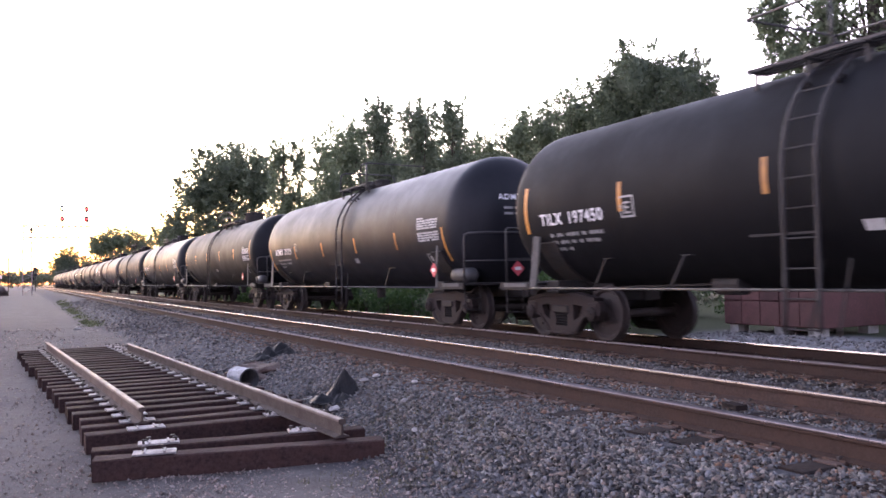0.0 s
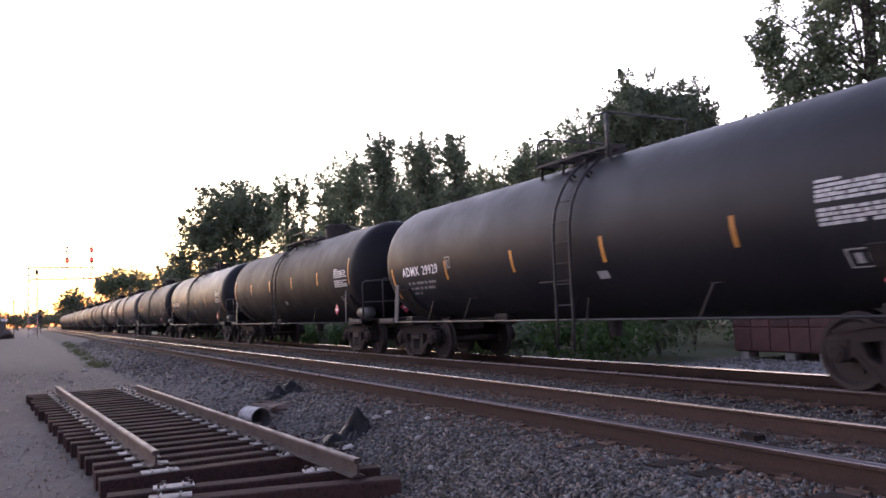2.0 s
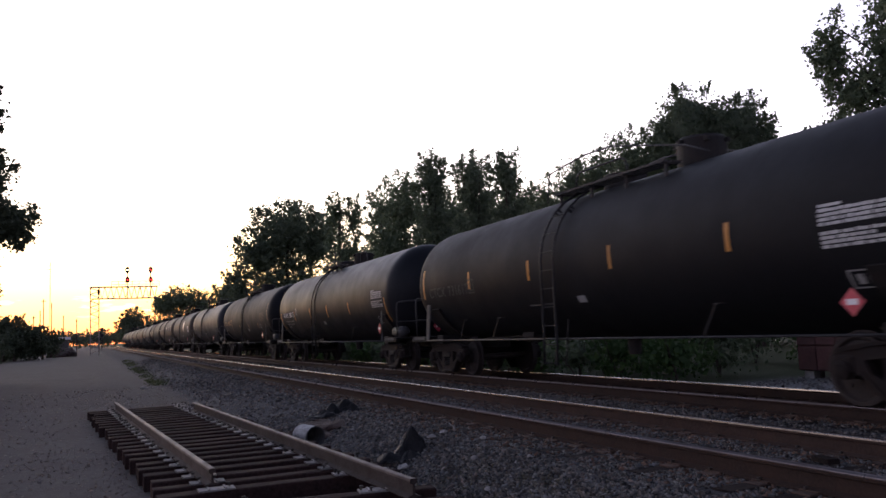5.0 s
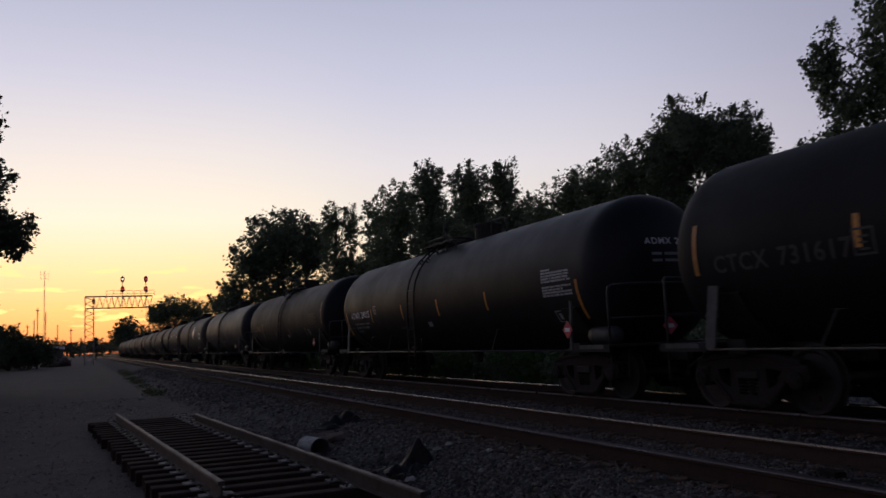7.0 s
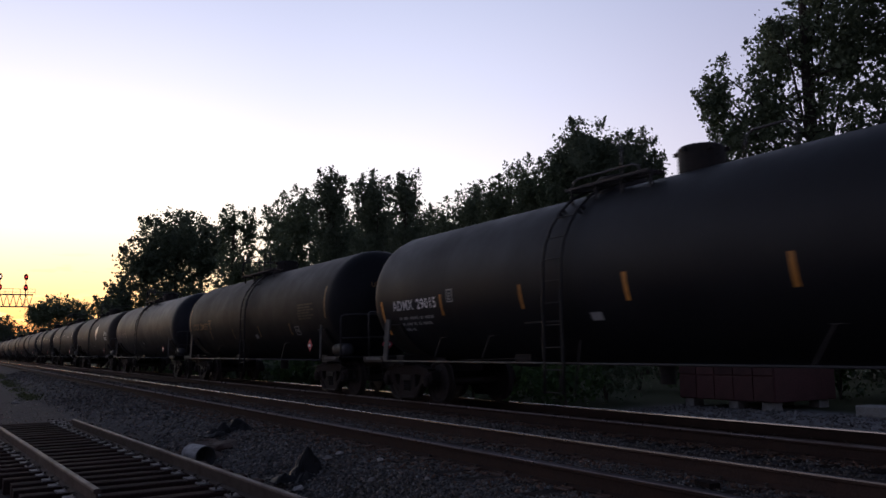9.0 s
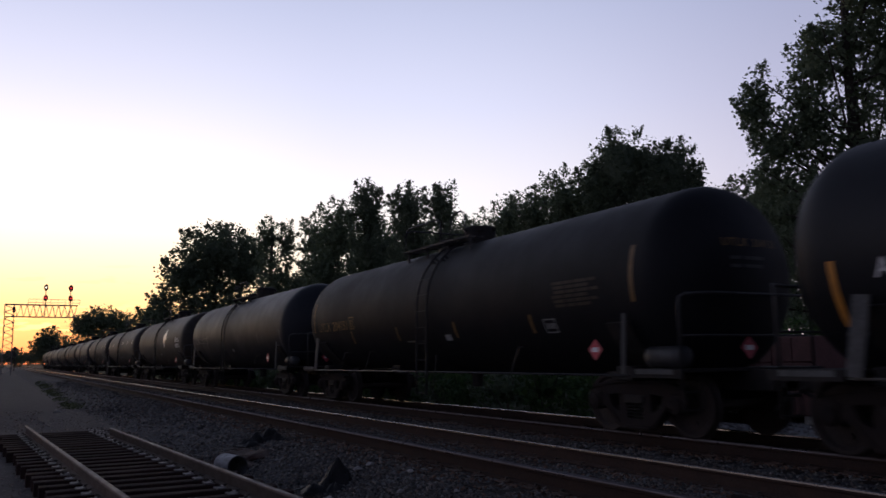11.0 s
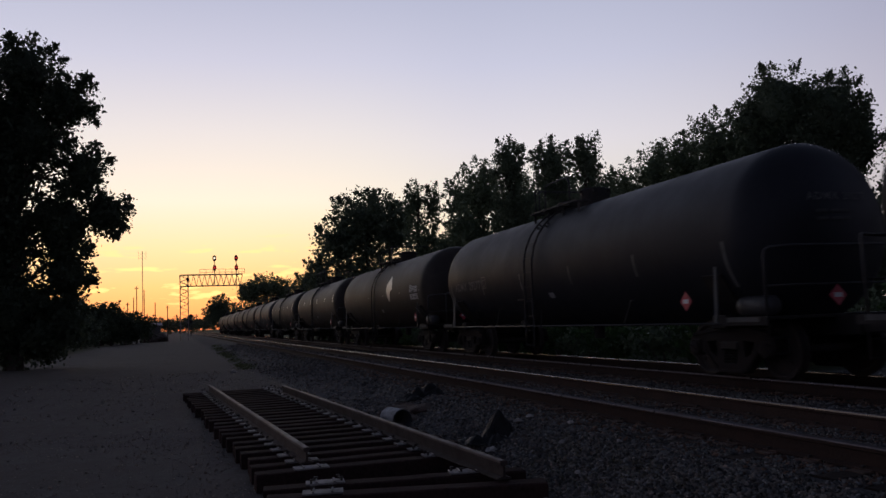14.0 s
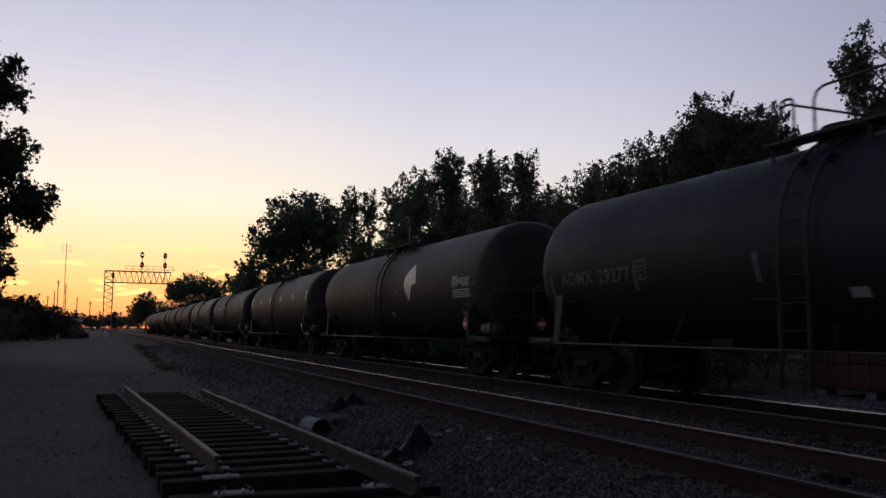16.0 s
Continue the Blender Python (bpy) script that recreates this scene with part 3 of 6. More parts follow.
def stones(name, centres, size, mat, flat=0.75):
    """Many angular stones in one mesh, each turned and dented at random."""
    n = len(centres)
    v = STONE_V[None] * (1 + RNG.uniform(-0.85, 0.45, (n, 8, 3)))
    v = v * size[:, None, None] * np.stack([RNG.uniform(0.75, 1.35, n), RNG.uniform(0.7, 1.1, n), RNG.uniform(0.45, flat, n)], 1)[:, None]
    q = RNG.normal(size=(n, 4)) * np.array([1, 0.32, 0.32, 1])
    q /= np.linalg.norm(q, axis=1)[:, None]
    w, x, y, z = q.T
    R = np.stack([1 - 2 * (y * y + z * z), 2 * (x * y - z * w), 2 * (x * z + y * w), 2 * (x * y + z * w), 1 - 2 * (x * x + z * z), 2 * (y * z - x * w),
                  2 * (x * z - y * w), 2 * (y * z + x * w), 1 - 2 * (x * x + y * y)], 1).reshape(n, 3, 3)
    v = np.einsum('nij,nkj->nki', R, v) + centres[:, None]
    f = (STONE_F[None] + 8 * np.arange(n)[:, None, None]).reshape(-1, 4)
    return new(name, quads_mesh(name, v.reshape(-1, 3), f, mat))


def scatter(x0, x1, y0, y1, density):
    n = int((x1 - x0) * (y1 - y0) * density)
    return np.stack([RNG.uniform(x0, x1, n), RNG.uniform(y0, y1, n)], 1)


def tie_rows(xc):
    rnd = random.Random(int(xc * 10))
    y, out = 1.0, []
    while y < 75:
        out.append(y)
        y += 0.53 + rnd.uniform(-0.03, 0.03)
    return out


def build_ballast():
    p = np.concatenate([scatter(3.3, 7.0, 2.8, 7.6, 1500), scatter(2.75, 3.3, 4.5, 9, 900), scatter(3.3, 8.1, 7.6, 9, 1000), scatter(7.0, 8.1, 3.6, 7.6, 500), scatter(2.75, 8.4, 9, 16, 560), scatter(2.75, 8.4, 16, 32, 110), scatter(2.75, 8.2, 32, 70, 26),
                        scatter(8.1, 13.0, 5, 16, 150), scatter(8.1, 12.8, 16, 36, 60)])
    near = ((p[:, 0] > 2.75 + 1.5 * RNG.random(len(p)) ** 1.6))
    bare = np.array([y for k, y in enumerate(tie_rows(NEAR_TRACK)) if k % 5 not in (1, 4)])
    gap = np.abs(p[:, 1, None] - bare[None]).min(1)
    end = (gap < 0.135) & (p[:, 0] > 4.52) & (p[:, 0] < 5.12)
    end |= (gap < 0.10) & (p[:, 0] > 5.2) & (p[:, 0] < 6.62) & (RNG.random(len(p)) < 0.55)
    p = p[near & ~end]
    far = np.clip((p[:, 1] - 10) / 25, 0, 1)
    size = RNG.uniform(0.019, 0.046, len(p)) * (1 + 1.1 * far)
    c = np.column_stack([p, ground_z(p[:, 0]) + size * 0.12])
    tagged(stones("ballast_stones", c, size, M["stone"]), "crushed grey ballast stones heaped along the tracks", "ballast", kind="stuff")
    p = np.concatenate([scatter(x + a, x + a + 0.24, 2.0, 30, 330) for x in (NEAR_TRACK - 0.755, NEAR_TRACK + 0.755, FAR_TRACK - 0.755) for a in (-0.33, 0.09)])
    p = np.concatenate([p, scatter(4.35, 4.85, 2.6, 22, 130), scatter(5.3, 6.5, 2.6, 16, 70)])
    gap = np.abs(p[:, 1, None] - bare[None]).min(1)
    p = p[~((gap < 0.13) & (p[:, 0] < 5.12))]
    size = RNG.uniform(0.018, 0.046, len(p))
    c = np.column_stack([p, ground_z(p[:, 0]) + size * 0.3])
    tagged(stones("rusty_ballast", c, size, M["rust_stone"]), "rust-stained ballast stones along the rails", "ballast", kind="stuff")
    p = np.concatenate([scatter(-2.2, 3.6, 5.0, 9, 360), scatter(-4, 3.6, 9, 15, 120), scatter(-5, 3.4, 15, 34, 24), scatter(0.9, 3.6, 5.6, 8.6, 460)])
    size = RNG.uniform(0.006, 0.024, len(p)) * (0.4 + 1.1 * RNG.random(len(p)) ** 2) * (1 + np.clip((p[:, 1] - 8) / 14, 0, 1.2))
    c = np.column_stack([p, ground_z(p[:, 0]) + size * 0.1])
    tagged(stones("road_pebbles", c, size, M["pebble"]), "small loose pebbles on the gravel road", "pebbles", kind="stuff")
    p = scatter(12.4, 17.5, 5, 16, 45)
    size = RNG.uniform(0.03, 0.09, len(p))
    c = np.column_stack([p, ground_z(p[:, 0]) + size * 0.1])
    tagged(stones("pale_gravel", c, size, M["gravel_grey"]), "pale coarse gravel behind the tracks", "gravel", kind="stuff")


build_ballast()

# ---------------------------------------------------------------- tracks
RAIL = [(-0.07, 0), (0.07, 0), (0.07, 0.012), (0.012, 0.03), (0.009, 0.12), (0.036, 0.13), (0.036, 0.158), (0.03, 0.168),
        (-0.03, 0.168), (-0.036, 0.158), (-0.036, 0.13), (-0.009, 0.12), (-0.012, 0.03), (-0.07, 0.012)]
HEAD = [(-0.037, 0.146), (0.037, 0.146)] + [(0.021 + 0.016 * math.cos(radians(a)), 0.156 + 0.015 * math.sin(radians(a))) for a in range(0, 91, 15)] + [(0.0, 0.1718)] + [(-0.021 - 0.016 * math.cos(radians(a)), 0.156 + 0.015 * math.sin(radians(a))) for a in range(90, -1, -15)]
GAUGE_HEAD = [(-0.0385, 0.150), (-0.034, 0.150), (-0.018, 0.165), (-0.015, 0.1708), (-0.0215, 0.1706), (-0.0275, 0.1688), (-0.0370, 0.1632)]
TALL = 1.14
MAIN_RAIL, MAIN_HEAD, MAIN_GAUGE_HEAD = ([(x * 1.04, z * TALL) for x, z in q] for q in (RAIL, HEAD, GAUGE_HEAD))


def tie_mesh(name, mat, length=2.59, w=0.225, h=0.18, seed=0):
    """A sawn timber tie with soft edges, end checks and a slight wane."""
    rnd = random.Random(seed)
    bm = bmesh.new()
    n = 9
    sec = [(-1, -1), (1, -1), (1, 0.86), (0.86, 1), (-0.86, 1), (-1, 0.86)]
    rings = []
    for k in range(n):
        x = -length / 2 + length * k / (n - 1)
        rings.append([bm.verts.new((x, a * w / 2 * (1 + rnd.uniform(-0.03, 0.03)), -h / 2 + b * h / 2 + rnd.uniform(-0.003, 0.003))) for a, b in sec])
    for ra, rb in zip(rings, rings[1:]):
        for j in range(6):
            bm.faces.new((ra[j], ra[(j + 1) % 6], rb[(j + 1) % 6], rb[j]))
    bm.faces.new(rings[0][::-1])
    bm.faces.new(rings[-1])
    bmesh.ops.recalc_face_normals(bm, faces=bm.faces)
    return mesh_of(name, bm, mat)


def plate_mesh(name, mat):
    """A tie plate with two shoulders that hold the rail foot."""
    bm = bmesh.new()
    add_box(bm, (0, 0, 0.009), (0.36, 0.19, 0.018), bevel=0.004)
    for s in (-1, 1):
        add_box(bm, (s * 0.083, 0, 0.024), (0.022, 0.185, 0.016), bevel=0.004)
    return mesh_of(name, bm, mat)


def spike_mesh():
    bm = bmesh.new()
    add_box(bm, (0, 0, 0.018), (0.018, 0.018, 0.04))
    add_box(bm, (0.008, 0, 0.042), (0.042, 0.03, 0.014), bevel=0.004)
    return mesh_of("spike", bm, M["spike"])


SPIKE = spike_mesh()


def build_track(name, xc, label, head_near, head_far):
    track = thing(name, label, "railway track", kind="structure")
    for s, head in ((-1, head_near), (1, head_far)):
        r = part("rail", extrude_profile(bmesh.new(), MAIN_RAIL, -40, 700), M["rail_rust"], track, "rusty brown steel rail")
        r.location = (xc + s * 0.755, 0, RAIL_TOP - 0.168 * TALL)
        part("running_surface", extrude_profile(bmesh.new(), MAIN_HEAD if s < 0 else MAIN_GAUGE_HEAD, -40, 700), M[head], r, "worn shiny rail head", soft=s < 0)
    ties = [tie_mesh("tie", M["tie_old"], seed=k) for k in range(4)]
    plate = plate_mesh("tie_plate", M["plate_rust"])
    rnd = random.Random(3)
    for k, y in enumerate(tie_rows(xc)):
        t = part("tie", ties[k % 4], None, track)
        t.location, t.rotation_euler = (xc + rnd.uniform(-0.05, 0.05), y, RAIL_TOP - 0.198 + rnd.uniform(-0.008, 0.004)), (0, 0, rnd.uniform(-0.02, 0.02))
        for s in (-1, 1):
            p = part("tie_plate", plate, None, track)
            p.location = (xc + s * 0.755, y, RAIL_TOP - 0.203)
            if y < 26:
                for a in (-1, 1):
                    q = part("spike", SPIKE, None, track)
                    q.location, q.rotation_euler = (xc + s * 0.755 + a * 0.085, y + rnd.uniform(-0.05, 0.05), RAIL_TOP - 0.197), (0, 0, 0 if a < 0 else math.pi)


build_track("track_near", NEAR_TRACK, "rusty railway track on wooden ties in grey ballast", "rail_worn", "rail_used")
build_track("track_far", FAR_TRACK, "railway track carrying the tank cars", "rail_worn", "rail_head")


# ---------------------------------------------------------------- the loose track panel
def build_panel():
    """A ready-made length of track lying on the ground beside the road."""
    tilt = math.atan2(-0.053, 1)
    panel = thing("track_panel", "prefabricated track panel of brown ties and rails lying on gravel", "track panel", at=pose(1.22, 8.9, 0, 0, 0, 3.05))
    kinds = [tie_mesh("tie", M["tie_creosote"], 2.5, seed=20 + k) for k in range(5)]
    plate = plate_mesh("tie_plate", M["plate_zinc"])
    rnd = random.Random(5)
    offs = [-1.16] + [-0.70 + 0.492 * k for k in range(26)]
    for k, y in enumerate(offs):
        t = part("tie", kinds[k % 5], None, panel)
        slip = rnd.uniform(-0.05, 0.05)
        t.location, t.rotation_euler = (0.70 + slip, y, 0.182 + rnd.uniform(-0.004, 0.004)), (0, 0, radians(-2.0) + rnd.uniform(-0.014, 0.014))
        if k == 0:
            t.location, t.rotation_euler = (0.56, -1.72, 0.18), (0, 0, radians(-15))
        if k == 1:
            t.location, t.rotation_euler = (0.62, -1.2, 0.18), (0, 0, radians(-10))
        ends = {0: (-0.22,), 1: (-0.1, 1.25)}.get(k, (0.0, 1.42))
        for s, x in enumerate(ends):
            p = part("tie_plate", plate, None, panel)
            dy = 0.0
            if k < 2:
                dy = (x + 0.05 - t.location.x) * math.tan(t.rotation_euler.z)
            p.location = (x if k > 1 else x + 0.05, t.location.y + dy + rnd.uniform(-0.012, 0.012), 0.186)
            p.rotation_euler = (0, 0, t.rotation_euler.z + rnd.uniform(-0.05, 0.05))
            for a in (-1, 1):
                for b in (-1, 1):
                    if rnd.random() < 0.8:
                        q = part("spike", SPIKE, None, panel)
                        q.location = (p.location.x + a * (0.085 + 0.06 * (rnd.random() < 0.4)), p.location.y + b * 0.055, 0.196)
                        q.rotation_euler = (0, 0, 0 if a < 0 else math.pi)
    for x, y0, y1 in ((0.0, 0.0, 11.3), (1.42, -1.92, 9.5)):
        r = part("rail", extrude_profile(bmesh.new(), RAIL, y0, y1, 4), M["rail_loose"], panel, "loose dull brown rail")
        r.location = (x, 0, 0.2)
        part("running_surface", extrude_profile(bmesh.new(), HEAD, y0 + 0.002, y1 - 0.002), M["rail_dull"], r)
    return panel


build_panel()


# ---------------------------------------------------------------- litter by the track
def rest(x, y):
    return float(ground_z(x))


def build_pipe():
    x, y = 3.08, 12.3
    p = thing("culvert_pipe", "short black plastic pipe with dirty pale outside", "pipe", at=pose(x, y, rest(x, y) + 0.155, 0, 0, 12) @ Matrix.Diagonal((0.95, 0.95, 0.95, 1)))
    bm = bmesh.new()
    prof = [(-0.24 + 0.48 * k / 24, 0.158 + 0.008 * (k % 2)) for k in range(25)]
    lathe(bm, [(-0.25, 0.142), (-0.25, 0.162)] + prof + [(0.25, 0.142)], 32, 'Y', close=False)
    part("wall", bm, M["pipe_pale"], p, "pale ribbed outside", True)
    bm = bmesh.new()
    lathe(bm, [(-0.253, 0.1655), (-0.256, 0.150), (-0.252, 0.139), (0.23, 0.139), (0.231, 0.0)], 32, 'Y', close=False)
    part("lining", bm, M["pipe_black"], p, "black inside and rim", True)


build_pipe()


def lump(bm, c, s, seed, sub=3, rough=0.35):
    """A crumpled heap, broad below."""
    r = bmesh.ops.create_icosphere(bm, subdivisions=sub, radius=1)["verts"]
    for v in r:
        d = v.co.copy()
        k = 1 + rough * noise.noise(d * 1.5 + Vector((seed, seed * 2.1, 0))) + rough * 0.45 * abs(noise.noise(d * 3.1 + Vector((0, seed, seed))))
        v.co = Vector((c[0] + d.x * s[0] * k, c[1] + d.y * s[1] * k, c[2] + max(-0.25, d.z) * s[2] * k))


def folded_sheet(w, d, peaks, seed):
    """A stiff plastic sheet crumpled into tents: peaks are (x, y, height, steepness)."""
    bm = bmesh.new()
    n = 26
    rows = []
    for a in range(n):
        row = []
        for b in range(n):
            u, v = (a / (n - 1) - 0.5) * w * 1.5, (b / (n - 1) - 0.5) * d * 1.5
            q = Vector((u * 4.5, v * 4.5, seed))
            fold = abs(noise.noise(q)) * 0.16 + abs(noise.noise(q * 2.3)) * 0.06
            z = max([0.0] + [h - k * math.hypot(u - x, (v - y) * 1.1) for x, y, h, k in peaks])
            z = z * (1 + 0.5 * noise.noise(q * 0.8)) + (fold - 0.03) * min(1.0, z * 5 + 0.3)
            row.append(bm.verts.new((u + 0.05 * noise.noise(q * 1.4), v + 0.05 * noise.noise(q * 1.7), max(-0.02, z))))
        rows.append(row)
    for ra, rb in zip(rows, rows[1:]):
        for j in range(n - 1):
            if max(v.co.z for v in (ra[j], rb[j], rb[j + 1], ra[j + 1])) > 0.012:
                bm.faces.new((ra[j], rb[j], rb[j + 1], ra[j + 1]))
    bmesh.ops.delete(bm, geom=[v for v in bm.verts if not v.link_faces], context='VERTS')
    bmesh.ops.solidify(bm, geom=bm.faces[:], thickness=0.006)
    return bm


def build_litter():
    x, y = 3.58, 9.55
    bm = folded_sheet(0.6, 0.42, [(0.14, 0.05, 0.36, 1.6), (0.02, 0.02, 0.22, 1.3), (0.2, -0.06, 0.2, 1.5), (-0.2, -0.05, 0.09, 0.5), (0.05, -0.16, 0.1, 0.7)], 3)
    ob = tagged(new("tarpaulin", mesh_of("tarpaulin", bm, M["tarp"])), "crumpled black plastic sheet standing on the ballast", "tarpaulin")
    ob.location = (x, y, rest(x, y) - 0.01)
    x, y = 4.12, 14.3
    bm = folded_sheet(0.8, 0.55, [(0.15, 0.1, 0.27, 0.8), (-0.1, 0.0, 0.2, 0.8), (0.25, -0.1, 0.16, 0.7), (-0.3, -0.2, 0.12, 0.6)], 8)
    ob = tagged(new("plastic_sheet", mesh_of("plastic_sheet", bm, M["tarp"])), "torn black plastic sheet on a soil mound", "plastic sheet")
    ob.location = (x, y, rest(x, y) - 0.02)
    bm = bmesh.new()
    lump(bm, (0, 0, -0.03), (0.42, 0.6, 0.14), 6.7, 4, 0.6)
    lump(bm, (0.36, 0.65, -0.03), (0.34, 0.4, 0.12), 2.3, 4, 0.6)
    ob = tagged(new("soil_mound", mesh_of("soil_mound", bm, M["soil"])), "small mound of reddish brown soil", "mound")
    ob.location = (3.55, 13.15, rest(3.55, 13.15) - 0.01)
    for x, y, w, d, a in ((3.06, 9.0, 0.20, 0.10, 20), (3.22, 9.12, 0.12, 0.08, -35), (2.92, 12.9, 0.22, 0.12, 10)):
        bm = bmesh.new()
        rows = [[bm.verts.new((w * (i / 6 - 0.5), d * (j / 4 - 0.5), 0.03 + 0.035 * noise.noise(Vector((i * 0.7 + x * 9, j * 0.8, a))))) for j in range(5)] for i in range(7)]
        for ra, rb in zip(rows, rows[1:]):
            for j in range(4):
                bm.faces.new((ra[j], rb[j], rb[j + 1], ra[j + 1]))
        bmesh.ops.solidify(bm, geom=bm.faces[:], thickness=0.004)
        ob = tagged(new("scrap", mesh_of("scrap", bm, M["paper"])), "crumpled pale scrap lying on the ballast", "scrap")
        ob.location, ob.rotation_euler = (x, y, rest(x, y) + 0.02), (0, 0, radians(a))
    rnd = random.Random(3)
    for x, y, s in ((3.36, 9.0, 0.06), (4.35, 10.1, 0.05), (3.9, 8.2, 0.04), (3.2, 7.8, 0.04), (4.5, 9.2, 0.045), (2.2, 19.5, 0.1), (4.1, 9.9, 0.05), (3.5, 7.1, 0.035), (4.25, 7.6, 0.03), (1.9, 32.0, 0.15)):
        bm = bmesh.new()
        lump(bm, (0, 0, 0.01), (s * 1.15, s * 0.8, s * 0.6), rnd.random() * 9, 2, 0.6)
        ob = tagged(new("pale_stone", mesh_of("pale_stone", bm, M["rock_pale"])), "pale broken stone lying on the gravel", "stone")
        ob.location, ob.rotation_euler = (x, y, rest(x, y) + 0.02), (0, 0, rnd.random() * 6)
    for k, (x, y, a) in enumerate(((6.2, 5.6, 75), (6.05, 3.9, 60))):
        ob = tagged(new("timber_offcut", tie_mesh("timber_offcut", M["tie_old"], 0.25, 0.12, 0.05, 40 + k)), "dark weathered timber offcut lying in the ballast", "timber")
        ob.location, ob.rotation_euler = (x, y, rest(x, y) + 0.075), (0, 0, radians(a))


build_litter()


# ---------------------------------------------------------------- tank cars
R, ZC, HALF, HEADLEN = 1.45, 2.315, 6.9, 0.82


def on_shell(y, s, lift=0.006):
    """A point on the near side of the shell: y along the car, s up the curve from mid height."""
    a = s / R
    return (-(R + lift) * math.cos(a), y, ZC + (R + lift) * math.sin(a))


def shell_patch(bm, y0, y1, s0, s1, lift=0.006, skew=0.0):
    n = max(1, int(abs(s1 - s0) / 0.12))
    rows = []
    for k in range(n + 1):
        s = s0 + (s1 - s0) * k / n
        rows.append([bm.verts.new(on_shell(y, s, lift)) for y in (y0, y1)])
    for a, b in zip(rows, rows[1:]):
        bm.faces.new((a[0], a[1], b[1], b[0]))
    return bm


def shell_text(body, size, y, s, lift=0.006):
    """Lettering bent round the shell; it starts at y and runs towards the leading end."""
    cu = bpy.data.curves.new("lettering", 'FONT')
    cu.body, cu.size, cu.space_character, cu.offset = body, size, 1.12, 0.006
    cu.resolution_u = 3
    ob = bpy.data.objects.new("lettering", cu)
    me = bpy.data.meshes.new_from_object(ob)
    bpy.data.objects.remove(ob)
    bm = bmesh.new()
    bm.from_mesh(me)
    for k in range(1, 5):
        bmesh.ops.bisect_plane(bm, geom=bm.verts[:] + bm.edges[:] + bm.faces[:], plane_co=(0, size * k / 6, 0), plane_no=(0, 1, 0))
    for v in bm.verts:
        v.co = on_shell(y - v.co.x, s + v.co.y, lift)
    bm.normal_update()
    return bm


def bars(bm, y, s, widths, h, lift=0.006):
    """A row of unreadable small lettering."""
    for w in widths:
        shell_patch(bm, y, y - w, s, s + h, lift)
        y -= w + 0.035
    return bm


def print_row(bm, y, s, row, h):
    """A row of unreadable small print: short strokes in words."""
    for k, c in enumerate(row):
        if c == "#":
            shell_patch(bm, y, y - 0.045, s + 0.006 * (k % 3), s + h - 0.008 * (k % 2))
        y -= 0.06 if c == "#" else 0.075
    return bm


def tank_profile(half):
    pts = []
    for k in range(11):
        a = math.pi / 2 * k / 10
        pts.append((-half - HEADLEN * math.cos(a), max(0.002, R * math.sin(a))))
    for y in (-half, -half * 0.61, -half * 0.2, half * 0.2, half * 0.61, half):
        pts += [(y - 0.2, R), (y - 0.03, R), (y - 0.025, R), (y - 0.008, R + 0.002), (y + 0.008, R + 0.002), (y + 0.025, R), (y + 0.03, R), (y + 0.2, R)] if abs(y) < half else []
    pts.insert(11, (-half + 0.15, R))
    pts += [(half - 0.15, R)] + [(-q[0], q[1]) for q in pts[10::-1]]
    return pts


def build_shell(mat, half):
    bm = bmesh.new()
    lathe(bm, tank_profile(half), 56, 'Y', (0, 0, ZC))
    me = mesh_of("tank", bm, mat, True)
    return me


def strut(bm, a, b, w, t):
    """A flat bar from a to b in the y-z plane."""
    a, b = Vector(a), Vector(b)
    d = b - a
    m = Matrix.Translation((a + b) / 2) @ Matrix.Rotation(math.atan2(d.z, d.y), 4, 'X') @ Matrix.Diagonal((t, d.length, w, 1))
    bmesh.ops.create_cube(bm, size=1, matrix=m)
    return bm


def side_frame_mesh():
    """Cast truck side frame: a deep V with two corner windows, an opening for the springs, and journal boxes."""
    half = [(0.0, 0.77), (0.36, 0.77), (0.82, 0.72), (1.04, 0.66), (1.09, 0.52), (1.0, 0.37), (0.80, 0.36), (0.70, 0.43), (0.60, 0.34), (0.44, 0.15), (0.32, 0.10), (0.0, 0.10)]
    outer = half + [(-y, z) for y, z in half[-2:0:-1]]
    holes = [[(0.33, 0.62), (0.60, 0.59), (0.52, 0.42), (0.36, 0.34)], [(-0.17, 0.24), (0.17, 0.24), (0.19, 0.56), (-0.19, 0.56)]]
    holes.insert(0, [(-y, z) for y, z in holes[0][::-1]])
    bm = bmesh.new()
    for loop in [outer] + holes:
        vs = [bm.verts.new((-0.065, y, z)) for y, z in loop]
        for p, q in zip(vs, vs[1:] + vs[:1]):
            bm.edges.new((p, q))
    bmesh.ops.triangle_fill(bm, edges=bm.edges[:], use_beauty=True)
    up = bmesh.ops.extrude_face_region(bm, geom=bm.faces[:])["geom"]
    bmesh.ops.translate(bm, verts=[v for v in up if isinstance(v, bmesh.types.BMVert)], vec=(0.13, 0, 0))
    bmesh.ops.recalc_face_normals(bm, faces=bm.faces)
    for s in (-1, 1):
        add_box(bm, (0, s * 0.89, 0.53), (0.19, 0.32, 0.25), bevel=0.04)
        strut(bm, (0, s * 0.36, 0.80), (0, s * 0.95, 0.71), 0.05, 0.18)
        strut(bm, (0, s * 0.36, 0.16), (0, s * 0.66, 0.44), 0.05, 0.17)
    add_box(bm, (0, 0, 0.79), (0.18, 0.74, 0.05), bevel=0.01)
    add_box(bm, (0, 0, 0.12), (0.19, 0.66, 0.06), bevel=0.015)
    return mesh_of("side_frame", bm, M["truck_iron"])


